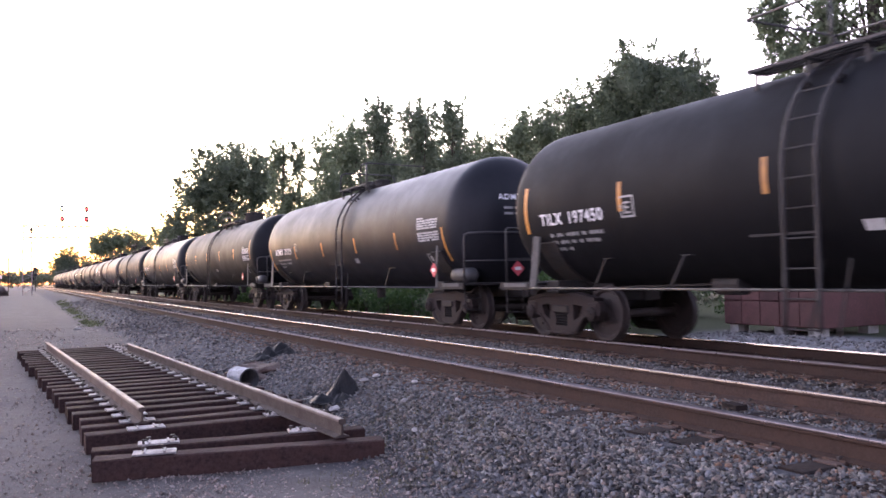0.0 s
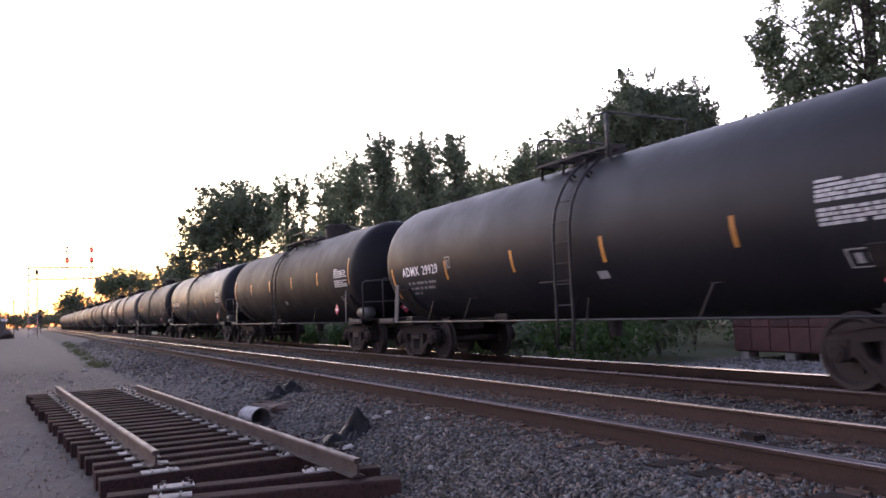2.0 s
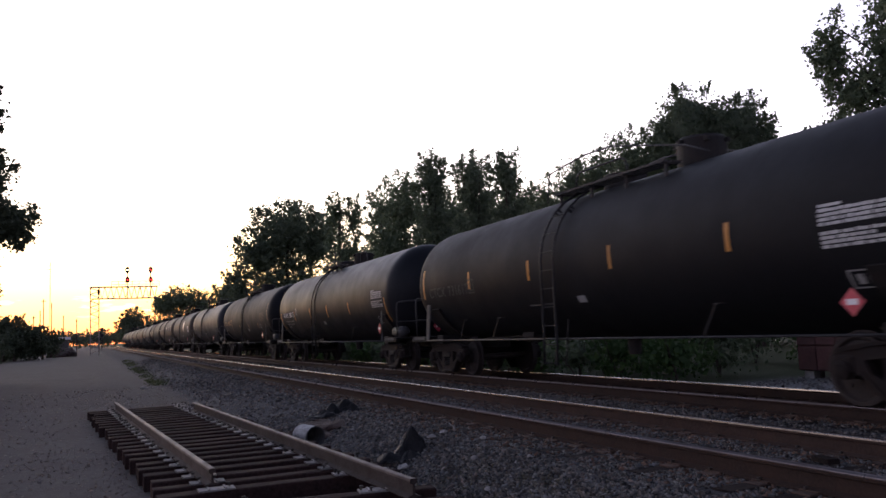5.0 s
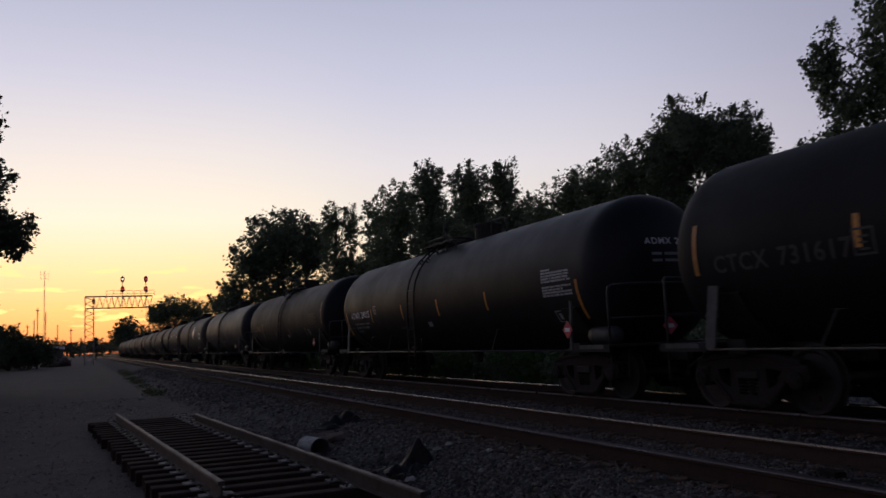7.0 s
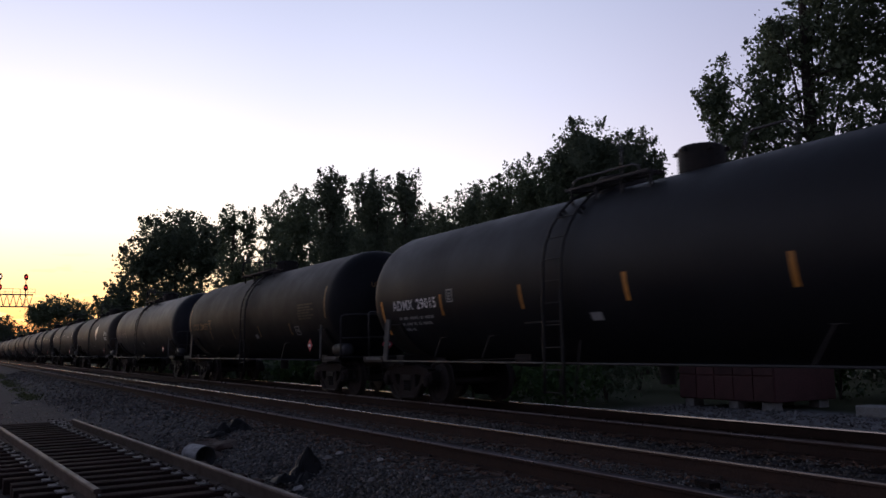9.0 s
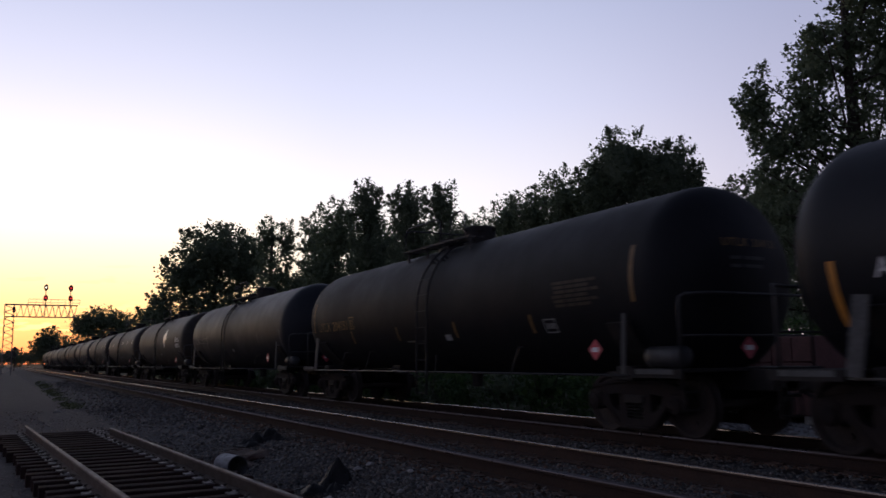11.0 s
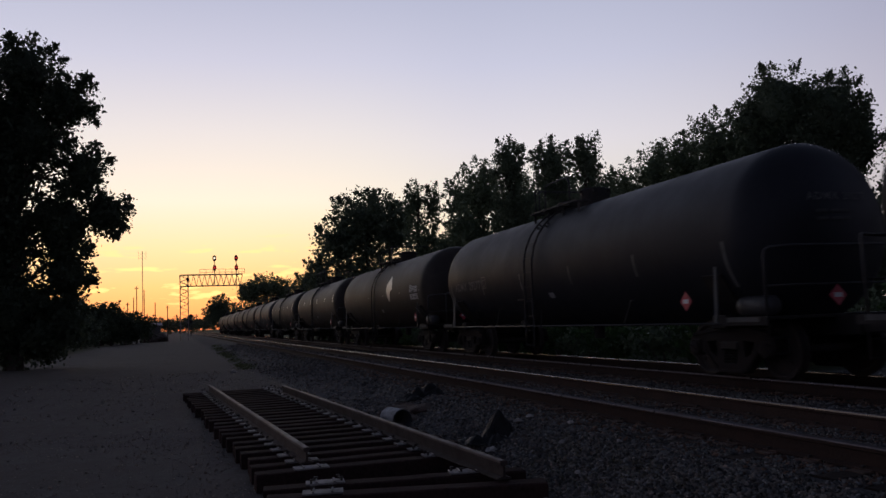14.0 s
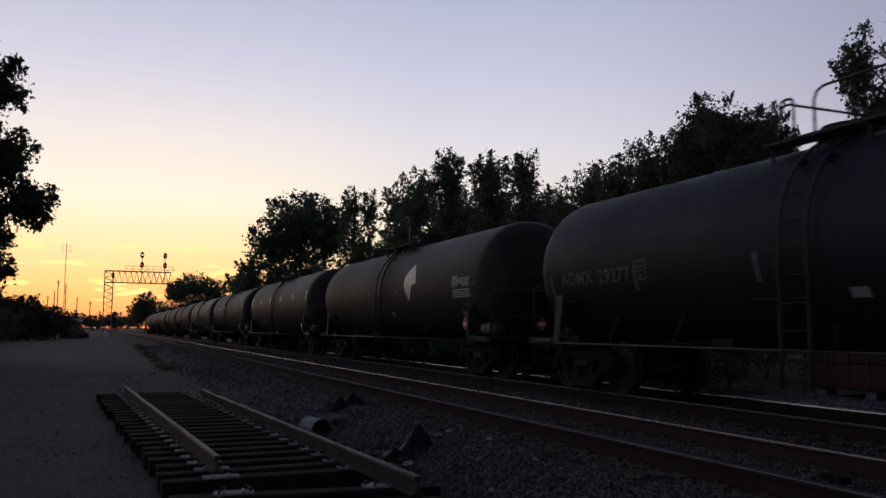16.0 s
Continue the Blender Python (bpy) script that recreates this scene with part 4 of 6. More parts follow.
def spring_mesh():
    bm = bmesh.new()
    for y in (-0.15, 0.0, 0.15):
        n = 40
        pts = [(0.055 * math.cos(k * 0.8), y + 0.055 * math.sin(k * 0.8), 0.215 + 0.24 * k / n) for k in range(n)]
        add_tube(bm, pts, 0.014, 5)
    add_box(bm, (0, 0, 0.53), (0.2, 0.44, 0.13), bevel=0.02)
    return mesh_of("spring_nest", bm, M["black_steel"], False)


def wheelset_meshes():
    bm = bmesh.new()
    for s in (-1, 1):
        prof = [(-0.10, 0.0), (-0.10, 0.11), (-0.05, 0.13), (-0.02, 0.36), (-0.065, 0.40), (-0.065, 0.452), (0.03, 0.458), (0.045, 0.485), (0.07, 0.485),
                (0.075, 0.40), (0.03, 0.36), (0.03, 0.14), (0.08, 0.12), (0.08, 0.0)]
        lathe(bm, [(s * 0.755 - s * a, r) for a, r in prof], 32, 'X', close=False)
        for k in range(4):
            a = k * math.pi / 2 + 0.4
            add_box(bm, (s * 0.80, 0.25 * math.cos(a), 0.25 * math.sin(a)), (0.03, 0.05, 0.05), bevel=0.008)
    lathe(bm, [(-1.0, 0.07), (1.0, 0.07)], 12, 'X')
    wheel = mesh_of("wheelset", bm, M["wheel_steel"], False)
    bm = bmesh.new()
    for s in (-1, 1):
        lathe(bm, [(s * 0.822, 0.430), (s * 0.822, 0.4535), (s * 0.73, 0.4595)], 32, 'X', close=False)
    tread = mesh_of("tread", bm, M["tread"], True)
    bm = bmesh.new()
    for s in (1,):
        lathe(bm, [(s * 1.0, 0.125), (s * 1.13, 0.12), (s * 1.15, 0.07), (s * 1.15, 0.0)], 16, 'X', close=False)
        for k in range(3):
            a = k * 2.094
            add_box(bm, (s * 1.155, 0.06 * math.cos(a), 0.06 * math.sin(a)), (0.02, 0.03, 0.03))
    cap = mesh_of("bearing_cap", bm, M["truck_iron"], False)
    return wheel, tread, cap


SIDE_FRAME, SPRINGS = side_frame_mesh(), spring_mesh()
WHEEL, TREAD, CAP = wheelset_meshes()


def bolster_mesh():
    bm = bmesh.new()
    add_box(bm, (0, 0, 0.60), (2.0, 0.34, 0.20), bevel=0.03)
    lathe(bm, [(0.70, 0.2), (0.78, 0.2)], 16, 'Z')
    for s in (-1, 1):
        strut(bm, (0, s * 0.2, 0.45), (0, s * 0.62, 0.40), 0.09, 1.5)
    return mesh_of("truck", bm, M["truck_iron"])


BOLSTER = bolster_mesh()


def build_frame_meshes():
    """Meshes shared by all the cars."""
    S = {}
    for s in (-1, 1):
        bm = bmesh.new()
        add_box(bm, (0, s * 6.6, 0.82), (0.36, 3.0, 0.30), bevel=0.02)
        add_box(bm, (0, s * 6.25, 0.92), (2.5, 0.36, 0.22), bevel=0.02)
        for q in (-1, 1):
            strut(bm, (q * 0.5, s * 5.95, 0.9), (q * 0.5, s * 5.3, 1.2), 0.30, 0.05)
        S["underframe", s] = mesh_of("stub_sill", bm, M["black_steel"])
    bm = bmesh.new()
    rows = []
    for a in range(13):
        t = math.pi * (1.14 + 0.72 * a / 12)
        c, q = math.cos(t), math.sin(t)
        rows.append([bm.verts.new((r * c, y, ZC + r * q)) for r, y in ((R - 0.01, -0.25), (R - 0.01, 0.25), (R + 0.05, 0.25), (R + 0.05, -0.25))])
    for ra, rb in zip(rows, rows[1:]):
        for j in range(4):
            bm.faces.new((ra[j], ra[(j + 1) % 4], rb[(j + 1) % 4], rb[j]))
    bm.faces.new(rows[0])
    bm.faces.new(rows[-1][::-1])
    bmesh.ops.recalc_face_normals(bm, faces=bm.faces)
    S["saddle"] = mesh_of("saddle", bm, M["black_steel"])
    bm = bmesh.new()
    add_box(bm, (0, 0, 0.97), (2.9, 1.0, 0.05), bevel=0.008)
    for q in (-1, 1):
        add_box(bm, (q * 1.44, 0, 0.93), (0.03, 1.0, 0.12))
    S["end_platform"] = mesh_of("end_platform", bm, M["black_steel"])
    bm = bmesh.new()
    add_box(bm, (-1.462, 0, 0.955), (0.012, 0.74, 0.07))
    S["edge_strip"] = mesh_of("edge_strip", bm, M["grey_paint"])
    bm = bmesh.new()
    z0, z1 = 0.99, 2.02
    arm = [(-1.36, 0, z0), (-1.36, 0, z1 - 0.13), (-1.35, -0.02, z1 - 0.04), (-1.29, -0.06, z1), (-1.05, -0.22, z1 + 0.01), (-0.85, -0.27, z1 + 0.01)]
    add_tube(bm, arm + [(-x, y, z) for x, y, z in arm[::-1]], 0.023, 8)
    low = [(-1.36, 0, 1.45), (-0.95, -0.2, 1.45)]
    add_tube(bm, low + [(-x, y, z) for x, y, z in low[::-1]], 0.016, 6)
    S["end_rail"] = mesh_of("end_handrail", bm, M["rail_pipe"], True)
    bm = bmesh.new()
    for q in (-1.36, -1.0):
        add_tube(bm, [(q, 0, 0.95), (q, 0, 0.42)], 0.016, 6)
    for z in (0.44, 0.68):
        add_tube(bm, [(-1.36, 0, z), (-1.0, 0, z)], 0.016, 6)
    S["step"] = mesh_of("stirrup_step", bm, M["black_steel"])
    bm = bmesh.new()
    add_tube(bm, [(0, -6.6, 0.90), (0, 6.6, 0.90)], 0.018, 8)
    S["side_rail"] = mesh_of("side_rail", bm, M["rail_pipe"], True)
    bm = bmesh.new()
    strut(bm, (0.02, 0.2, 0.90), (0.1, -0.1, 1.36), 0.032, 0.012)
    add_box(bm, (0.13, -0.1, 1.37), (0.08, 0.2, 0.014))
    S["rail_brace"] = mesh_of("rail_brace", bm, M["black_steel"])
    bm = bmesh.new()
    strut(bm, (0, 0, 0.92), (0, -0.10, 1.80), 0.13, 0.03)
    add_box(bm, (0.0, -0.05, 1.38), (0.04, 0.15, 0.04))
    S["jack_bracket"] = mesh_of("end_bracket", bm, M["grey_paint"])
    bm = bmesh.new()
    lathe(bm, [(-0.42, 0.02), (-0.40, 0.12), (-0.34, 0.18), (0.34, 0.18), (0.40, 0.12), (0.42, 0.02)], 24, 'Y')
    for y in (-0.2, 0.2):
        lathe(bm, [(y - 0.03, 0.186), (y + 0.03, 0.186)], 24, 'Y', close=False)
    S["reservoir"] = mesh_of("air_reservoir", bm, M["tank_air"], True)
    bm = bmesh.new()
    add_box(bm, (0, 0, 0.83), (0.24, 0.8, 0.24), bevel=0.02)
    add_box(bm, (0.06, 0.42, 0.83), (0.2, 0.2, 0.3), bevel=0.05)
    add_tube(bm, [(-0.3, -0.1, 0.75), (-0.33, 0.25, 0.55), (-0.2, 0.5, 0.42), (0.0, 0.62, 0.45)], 0.025, 6)
    S["coupler"] = mesh_of("coupler", bm, M["black_steel"])
    bm = bmesh.new()
    # ladder stringers follow the shell, then drop straight and splay below the side rail
    for y in (-0.23, 0.23):
        pts = [(-(R + 0.09) * math.cos(a), y, ZC + (R + 0.09) * math.sin(a)) for a in [radians(d) for d in (78, 66, 54, 42, 30, 18, 6)]]
        pts += [(-(R + 0.095), y, ZC - 0.3), (-(R + 0.095), y, 1.2), (-(R + 0.095), y, 0.9), (-(R + 0.10), y + (0.02 if y > 0 else 0.0), 0.42)]
        add_tube(bm, pts, 0.025, 6)
        a = radians(44)
        for d in (-0.03, 0.03):
            add_box(bm, (-(R + 0.05) * math.cos(a + d), y, ZC + (R + 0.05) * math.sin(a + d)), (0.10, 0.05, 0.03), Matrix.Rotation(a, 4, 'Y'))
    S["ladder"] = mesh_of("ladder", bm, M["ladder_steel"], True)
    bm = bmesh.new()
    add_rod(bm, (0, -0.23, 0), (0, 0.23, 0), 0.010, 6)
    S["rung"] = mesh_of("rung", bm, M["ladder_steel"])
    bm = bmesh.new()
    strut(bm, (0, -0.26, 1.25), (0, -0.05, 0.40), 0.028, 0.012)
    strut(bm, (0, -0.60, 1.25), (0, -0.42, 0.40), 0.028, 0.012)
    add_box(bm, (0, 0.28, 1.56), (0.03, 0.95, 0.03))
    S["ladder_stay"] = mesh_of("ladder_stay", bm, M["black_steel"])
    # top works
    top = ZC + R
    bm = bmesh.new()
    lathe(bm, [(-0.1, 0.42), (0.20, 0.42), (0.22, 0.40), (0.25, 0.2), (0.25, 0.01)], 24, 'Z', (0, 0, top))
    S["manway"] = mesh_of("manway", bm, M["black_steel"], False)
    bm = bmesh.new()
    lathe(bm, [(-0.1, 0.30), (0.34, 0.30), (0.38, 0.27), (0.40, 0.01)], 20, 'Z', (0, 0, top))
    for k in range(6):
        a = k * math.pi / 3
        add_box(bm, (0.32 * math.cos(a), 0.32 * math.sin(a), top + 0.3), (0.05, 0.05, 0.06))
    S["valve_housing"] = mesh_of("valve_housing", bm, M["black_steel"], False)
    for q in (-1, 1):
        bm = bmesh.new()
        for k in range(3):
            add_box(bm, (q * (0.56 + 0.12 * k), 0, top + 0.0), (0.08, 2.5, 0.03))
        add_box(bm, (q * 0.90, 0, top - 0.0), (0.02, 2.56, 0.035))
        for y in (-1.2, -0.4, 0.4, 1.2):
            strut(bm, (q * 0.80, y, top - 0.02), (q * 0.80, y, top - 0.26), 0.035, 0.05)
            add_box(bm, (q * 0.73, y, top - 0.025), (0.36, 0.04, 0.03))
        S["platform", q] = mesh_of("top_platform", bm, M["grating"])
    bm = bmesh.new()
    add_box(bm, (0, 0, 1.0), (0.7, 0.9, 0.28), bevel=0.05)
    lathe(bm, [(0.55, 0.12), (0.95, 0.14)], 16, 'Z')
    S["outlet"] = mesh_of("bottom_outlet", bm, M["black_steel"])
    bm = bmesh.new()
    lathe(bm, [(-0.3, 0.02), (-0.28, 0.15), (0.2, 0.15), (0.24, 0.03)], 16, 'Y')
    add_rod(bm, (0, 0.2, 0), (0, 2.4, -0.05), 0.018, 6)
    S["brake_cylinder"] = mesh_of("brake_cylinder", bm, M["black_steel"])
    bm = bmesh.new()
    d = 0.165
    corners = ((0, d), (d, 0), (0, -d), (-d, 0))
    front, back = ([bm.verts.new((x, y, z)) for y, z in corners] for x in (-0.008, 0.0))
    bm.faces.new(front)
    bm.faces.new(back[::-1])
    for k in range(4):
        bm.faces.new((front[k], back[k], back[(k + 1) % 4], front[(k + 1) % 4]))
    bmesh.ops.recalc_face_normals(bm, faces=bm.faces)
    S["placard"] = mesh_of("placard", bm, M["placard_red"])
    bm = bmesh.new()
    add_box(bm, (-0.012, 0, 0), (0.006, 0.15, 0.07))
    S["placard_band"] = mesh_of("placard_band", bm, M["placard_white"])
    return S


S = build_frame_meshes()


def hoop(y0, y1, q0, q1, z0, z1, r):
    """An upside-down U of pipe with rounded corners, between (q0, y0) and (q1, y1) in plan."""
    bm = bmesh.new()
    a, b = Vector((q0, y0, 0)), Vector((q1, y1, 0))
    d = (b - a).normalized()
    c = min(0.16, (b - a).length * 0.3)
    up = [Vector((0, 0, z)) for z in (z0, z1 - c, z1 - 0.3 * c, z1)]
    pts = [a + up[0], a + up[1], a + d * 0.3 * c + up[2], a + d * c + up[3], b - d * c + up[3], b - d * 0.3 * c + up[2], b + up[1], b + up[0]]
    return add_tube(bm, pts, r, 8)


def railing(kind):
    """Hand rails round the top platform, y from its middle; six patterns."""
    top, q, r = ZC + R, -0.89, 0.019
    out = []

    def side(y0, y1, z, x=q):
        out.append(hoop(y0, y1, x, x, top - 0.1, top + z, r))

    def across(y, z, x=q):
        out.append(hoop(y, y, x, -x, top - 0.1, top + z, r))

    if kind == 0:       # a crosswise hoop behind, a rail round the front corner with a flat post, a low side hoop
        out.append(add_tube(bmesh.new(), [(q, -0.62, top - 0.1), (q, -0.62, top + 0.46), (q, -0.66, top + 0.54), (q, -0.76, top + 0.58), (q, -1.06, top + 0.58), (-q, -1.06, top + 0.56), (-q, -1.06, top - 0.1)], r))
        across(1.0, 0.54)
        out.append(add_box(bmesh.new(), (q, -1.06, top + 0.18), (0.03, 0.07, 0.76)))
        side(-1.1, -1.72, 0.06, q * 0.7)
    elif kind == 1:     # square cage
        for x in (q, -q):
            for y in (1.25, 0.0, -1.25):
                out.append(add_tube(bmesh.new(), [(x, y, top - 0.15), (x, y, top + 0.7)], r * 1.1))
            out.append(add_tube(bmesh.new(), [(x, 1.25, top + 0.7), (x, -1.25, top + 0.7)], r))
        for y in (1.25, -1.25):
            out.append(add_tube(bmesh.new(), [(q, y, top + 0.7), (-q, y, top + 0.7)], r))
    elif kind == 2:     # long low rails that slope to the ends
        for x in (q, -q):
            out.append(add_tube(bmesh.new(), [(x, 2.0, top - 0.12), (x, 1.9, top + 0.45), (x, 0.6, top + 0.58), (x, -0.3, top + 0.55), (x, -2.2, top + 0.14), (x, -2.75, top - 0.08)], r * 0.8))
        side(0.9, -0.7, 0.28)
    elif kind == 3:     # a long rail behind, rounded at its front end, and a short hoop before it
        side(1.5, -0.3, 0.56)
        side(-0.8, -1.4, 0.58)
        across(1.5, 0.54)
        side(1.3, -1.3, 0.2, -q)
    elif kind == 4:     # a crosswise hoop behind, a side hoop in front
        across(0.95, 0.55)
        side(0.95, 0.72, 0.57)
        side(0.37, -0.95, 0.60)
    else:               # one post, a low frame out in front
        out.append(add_tube(bmesh.new(), [(q, -0.4, top - 0.1), (q, -0.4, top + 0.5)], r))
        side(-2.4, -3.2, 0.26, q * 0.6)
        side(0.8, -0.8, 0.14)
    return [mesh_of("railing", bm, M["rail_pipe"], True) for bm in out]


RAILING = [railing(k) for k in range(6)]
STRIPES = (6.72, 4.05, 1.35, -1.35, -4.05, -6.72)


def head_text(body, size, x, z, half):
    """Lettering on the leading head."""
    cu = bpy.data.curves.new("lettering", 'FONT')
    cu.body, cu.size, cu.space_character, cu.offset = body, size, 1.15, 0.003
    cu.resolution_u = 2
    ob = bpy.data.objects.new("lettering", cu)
    me = bpy.data.meshes.new_from_object(ob)
    bpy.data.objects.remove(ob)
    bm = bmesh.new()
    bm.from_mesh(me)
    for v in bm.verts:
        xx, zz = x + v.co.x, z + v.co.y
        q = min(0.99, (xx * xx + zz * zz) / (R * R))
        v.co = (xx, -half - HEADLEN * math.sqrt(1 - q) - 0.02, ZC + zz)
    bm.normal_update()
    return bm


def build_car(label, paint, mark, mark_mat, rail_kind, tape="orange_tape", tape_span=(-0.52, -0.1), end_span=(-0.9, -0.12), panel=True, mark_size=0.34, extras=(), mid=0.1, longer=0.0, tape_at=None, placard_y=-6.5, print_rows=True, deck=0.0, deck_long=1.0, dome=1.0, dome_y=-0.55, mark_at=6.35, tape_shift=0.0, box_size=1.0):
    """mid: where the ladder stands along the car; deck: how far from it the top platform stands. longer: metres by which each end stands further out."""
    half = HALF + longer
    out = half / HALF
    car = thing("tank_car", label, "tank car", "train of tank cars")
    part("tank", build_shell(M[paint], half), None, car, "dark cylindrical tank with domed ends")
    for s in (-1, 1):
        part("stub_sill", S["underframe", s], None, car, at=pose(0, s * longer, 0))
    for y in (-6.25 - longer, 6.25 + longer):
        part("saddle", S["saddle"], None, car, at=pose(0, y, 0))
    trucks = []
    for y in (-6.25 - longer, 6.25 + longer):
        tr = part("truck", BOLSTER, None, car, "rusty cast iron truck", at=pose(0, y, 0))
        for s in (-1, 1):
            part("side_frame", SIDE_FRAME, None, tr, at=pose(s * 1.0, 0, 0))
            part("spring_nest", SPRINGS, None, tr, at=pose(s * 1.0, 0, 0))
        for a in (-0.89, 0.89):
            w = part("wheelset", WHEEL, None, tr, "steel wheels on an axle", at=pose(0, a, 0.458))
            trucks.append((w, a))
            for q in (0, 180):
                part("bearing_cap", CAP, None, tr, at=pose(0, a, 0.47, 0, 0, q))
    for s in (-1, 1):
        turn = 0 if s > 0 else 180
        part("end_platform", S["end_platform"], None, car, at=pose(0, s * (7.15 + longer), 0))
        part("edge_strip", S["edge_strip"], None, car, "pale painted edge", at=pose(0, s * (7.12 + longer), 0))
        part("end_handrail", S["end_rail"], None, car, at=pose(0, s * (7.55 + longer), 0, 0, 0, 180 if s > 0 else 0))
        part("stirrup_step", S["step"], None, car, at=pose(0, s * (7.56 + longer), 0))
        part("coupler", S["coupler"], None, car, at=pose(0, s * (8.1 + longer), 0, 0, 0, turn))
        part("side_rail", S["side_rail"], None, car, at=pose(s * 1.46, 0, 0) @ Matrix.Diagonal((1, out, 1, 1)))
        for y in (4.7, 3.0, -3.7):
            part("rail_brace", S["rail_brace"], None, car, at=pose(s * 1.45, y, 0) if s < 0 else pose(1.45, y, 0, 0, 0, 180))
        part("end_bracket", S["jack_bracket"], None, car, "grey painted steel bracket", at=pose(-1.47, s * (6.5 + longer), 0) @ Matrix.Diagonal((1, 1.5 if s > 0 else 0.5, 1, 1)))
        part("placard", S["placard"], None, car, "red and white hazard placard", at=pose(-1.53, placard_y - longer, 1.28) if s < 0 else pose(-0.1, -7.62 - longer, 1.28, 0, 0, 90))
        part("placard_band", S["placard_band"], None, car, at=pose(-1.53, placard_y - longer, 1.28) if s < 0 else pose(-0.1, -7.62 - longer, 1.28, 0, 0, 90))
    part("air_reservoir", S["reservoir"], None, car, "grey compressed air reservoir", at=pose(-1.04, -6.98 - longer, 1.155) @ Matrix.Diagonal((0.9, 0.95, 0.9, 1)))
    lad = part("ladder", S["ladder"], None, car, at=pose(0, mid, 0))
    for k in range(9):
        z = 0.45 + 0.35 * k
        a = math.asin(max(-1, min(1, (z - ZC) / (R + 0.09)))) if z > ZC else 0.0
        part("rung", S["rung"], None, lad, at=pose(-(R + 0.093) * math.cos(a), 0, z))
    part("ladder_stay", S["ladder_stay"], None, car, at=pose(-R - 0.05, mid, 0))
    part("tag_plate", shell_patch(bmesh.new(), mid - 0.62, mid - 0.88, -0.80, -0.66, 0.012), M["pale_letter"], car, "small pale metal tag")
    part("manway", S["manway"], None, car, at=pose(0, mid + deck + 0.55, 0))
    part("valve_housing", S["valve_housing"], None, car, at=pose(0, mid + deck + dome_y, 0) @ Matrix.Translation((0, 0, (1 - dome) * (ZC + R))) @ Matrix.Diagonal((dome * 1.2, dome * 1.2, dome, 1)))
    for q in (-1, 1):
        part("top_platform", S["platform", q], None, car, at=pose(0, mid + deck, 0) @ Matrix.Diagonal((1, deck_long, 1, 1)))
    for me in RAILING[rail_kind]:
        part("railing", me, None, car, at=pose(0, mid + deck, 0))
    part("bottom_outlet", S["outlet"], None, car)
    part("brake_cylinder", S["brake_cylinder"], None, car, at=pose(-0.55, 2.9, 0.95))
    # reflective tape
    for y in tape_at or STRIPES:
        s0, s1 = end_span if abs(y) > 6 else tape_span
        y = y * out + (tape_shift if abs(y) < 6 else 0.0)
        part("reflective_tape", shell_patch(bmesh.new(), y + 0.045, y - 0.045, s0, s1), M[tape], car, "strip of reflective tape")
    # reporting mark and small print
    if mark:
        at = mark_at + longer
        for word in mark.split():
            bm = shell_text(word, mark_size, at, -0.34)
            at = min(v.co.y for v in bm.verts) - 0.5 * mark_size
            part("lettering", bm, M[mark_mat], car, "stencilled lettering")
        bm = bmesh.new()
        for k, row in enumerate(("## ### ###### ## ######", "## #### ## ## ######", "#### ##")):
            print_row(bm, mark_at - 0.2 + longer - 0.04 * k, -0.56 - 0.13 * k, row, 0.07)
        if print_rows:
            tagged(part("small_print", bm, M["pale_letter"], car), kind="stuff")
        bm = bmesh.new()
        box_at = tape_shift + 0.12
        for a, b, c, d in ((3.92, 3.62, -0.03, 0.0), (3.92, 3.62, -0.33, -0.30), (3.92, 3.89, -0.33, 0.0), (3.65, 3.62, -0.33, 0.0), (3.84, 3.70, -0.12, -0.09), (3.84, 3.81, -0.27, -0.09), (3.84, 3.72, -0.19, -0.165), (3.84, 3.70, -0.27, -0.24)):
            a, b, c, d = 3.92 + (a - 3.92) * box_size, 3.92 + (b - 3.92) * box_size, c * box_size, d * box_size
            shell_patch(bm, a + longer + box_at, b + longer + box_at, c - 0.02, d - 0.02)
        part("test_mark", bm, M["pale_letter" if mark_mat == "white_letter" else mark_mat], car)
    if panel:
        bm = bmesh.new()
        rnd = random.Random(len(label) + int(mark_size * 100))
        for k in range(10):
            y = -5.50 - longer
            if k == 5:
                continue
            if k == 0:
                shell_patch(bm, y, y - 0.34, 0.115, 0.150)
                continue
            while y > -6.5 - longer:
                w = min(rnd.uniform(0.04, 0.16), y + 6.54 + longer)
                if rnd.random() < 0.97:
                    shell_patch(bm, y, y - w, 0.110 - k * 0.055, 0.153 - k * 0.055 - 0.008 * rnd.random())
                y -= w + rnd.choice((0.008, 0.012, 0.03))
        tagged(part("data_panel", bm, M["stencil"], car, "block of small white stencilled print"), kind="stuff")
        bm = bmesh.new()
        for a, b, c, d in ((-5.7, -6.2, -0.7, -0.68), (-5.7, -6.2, -0.94, -0.92), (-5.7, -5.73, -0.94, -0.68), (-6.17, -6.2, -0.94, -0.68), (-5.8, -5.9, -0.88, -0.74), (-5.96, -6.1, -0.86, -0.74)):
            shell_patch(bm, a - longer, b - longer, c, d)
        part("hatch_mark", bm, M["pale_letter"], car)
    # bars on the leading head
    bm = bmesh.new()
    if mark:
        at = -0.55
        for word in mark.split():
            text = head_text(word, 0.17, at, 0.42, half)
            at = max(v.co.x for v in text.verts) + 0.09
            part("lettering", text, M["white_letter" if mark_mat == "ghost_letter" else mark_mat], car, "stencilled lettering")
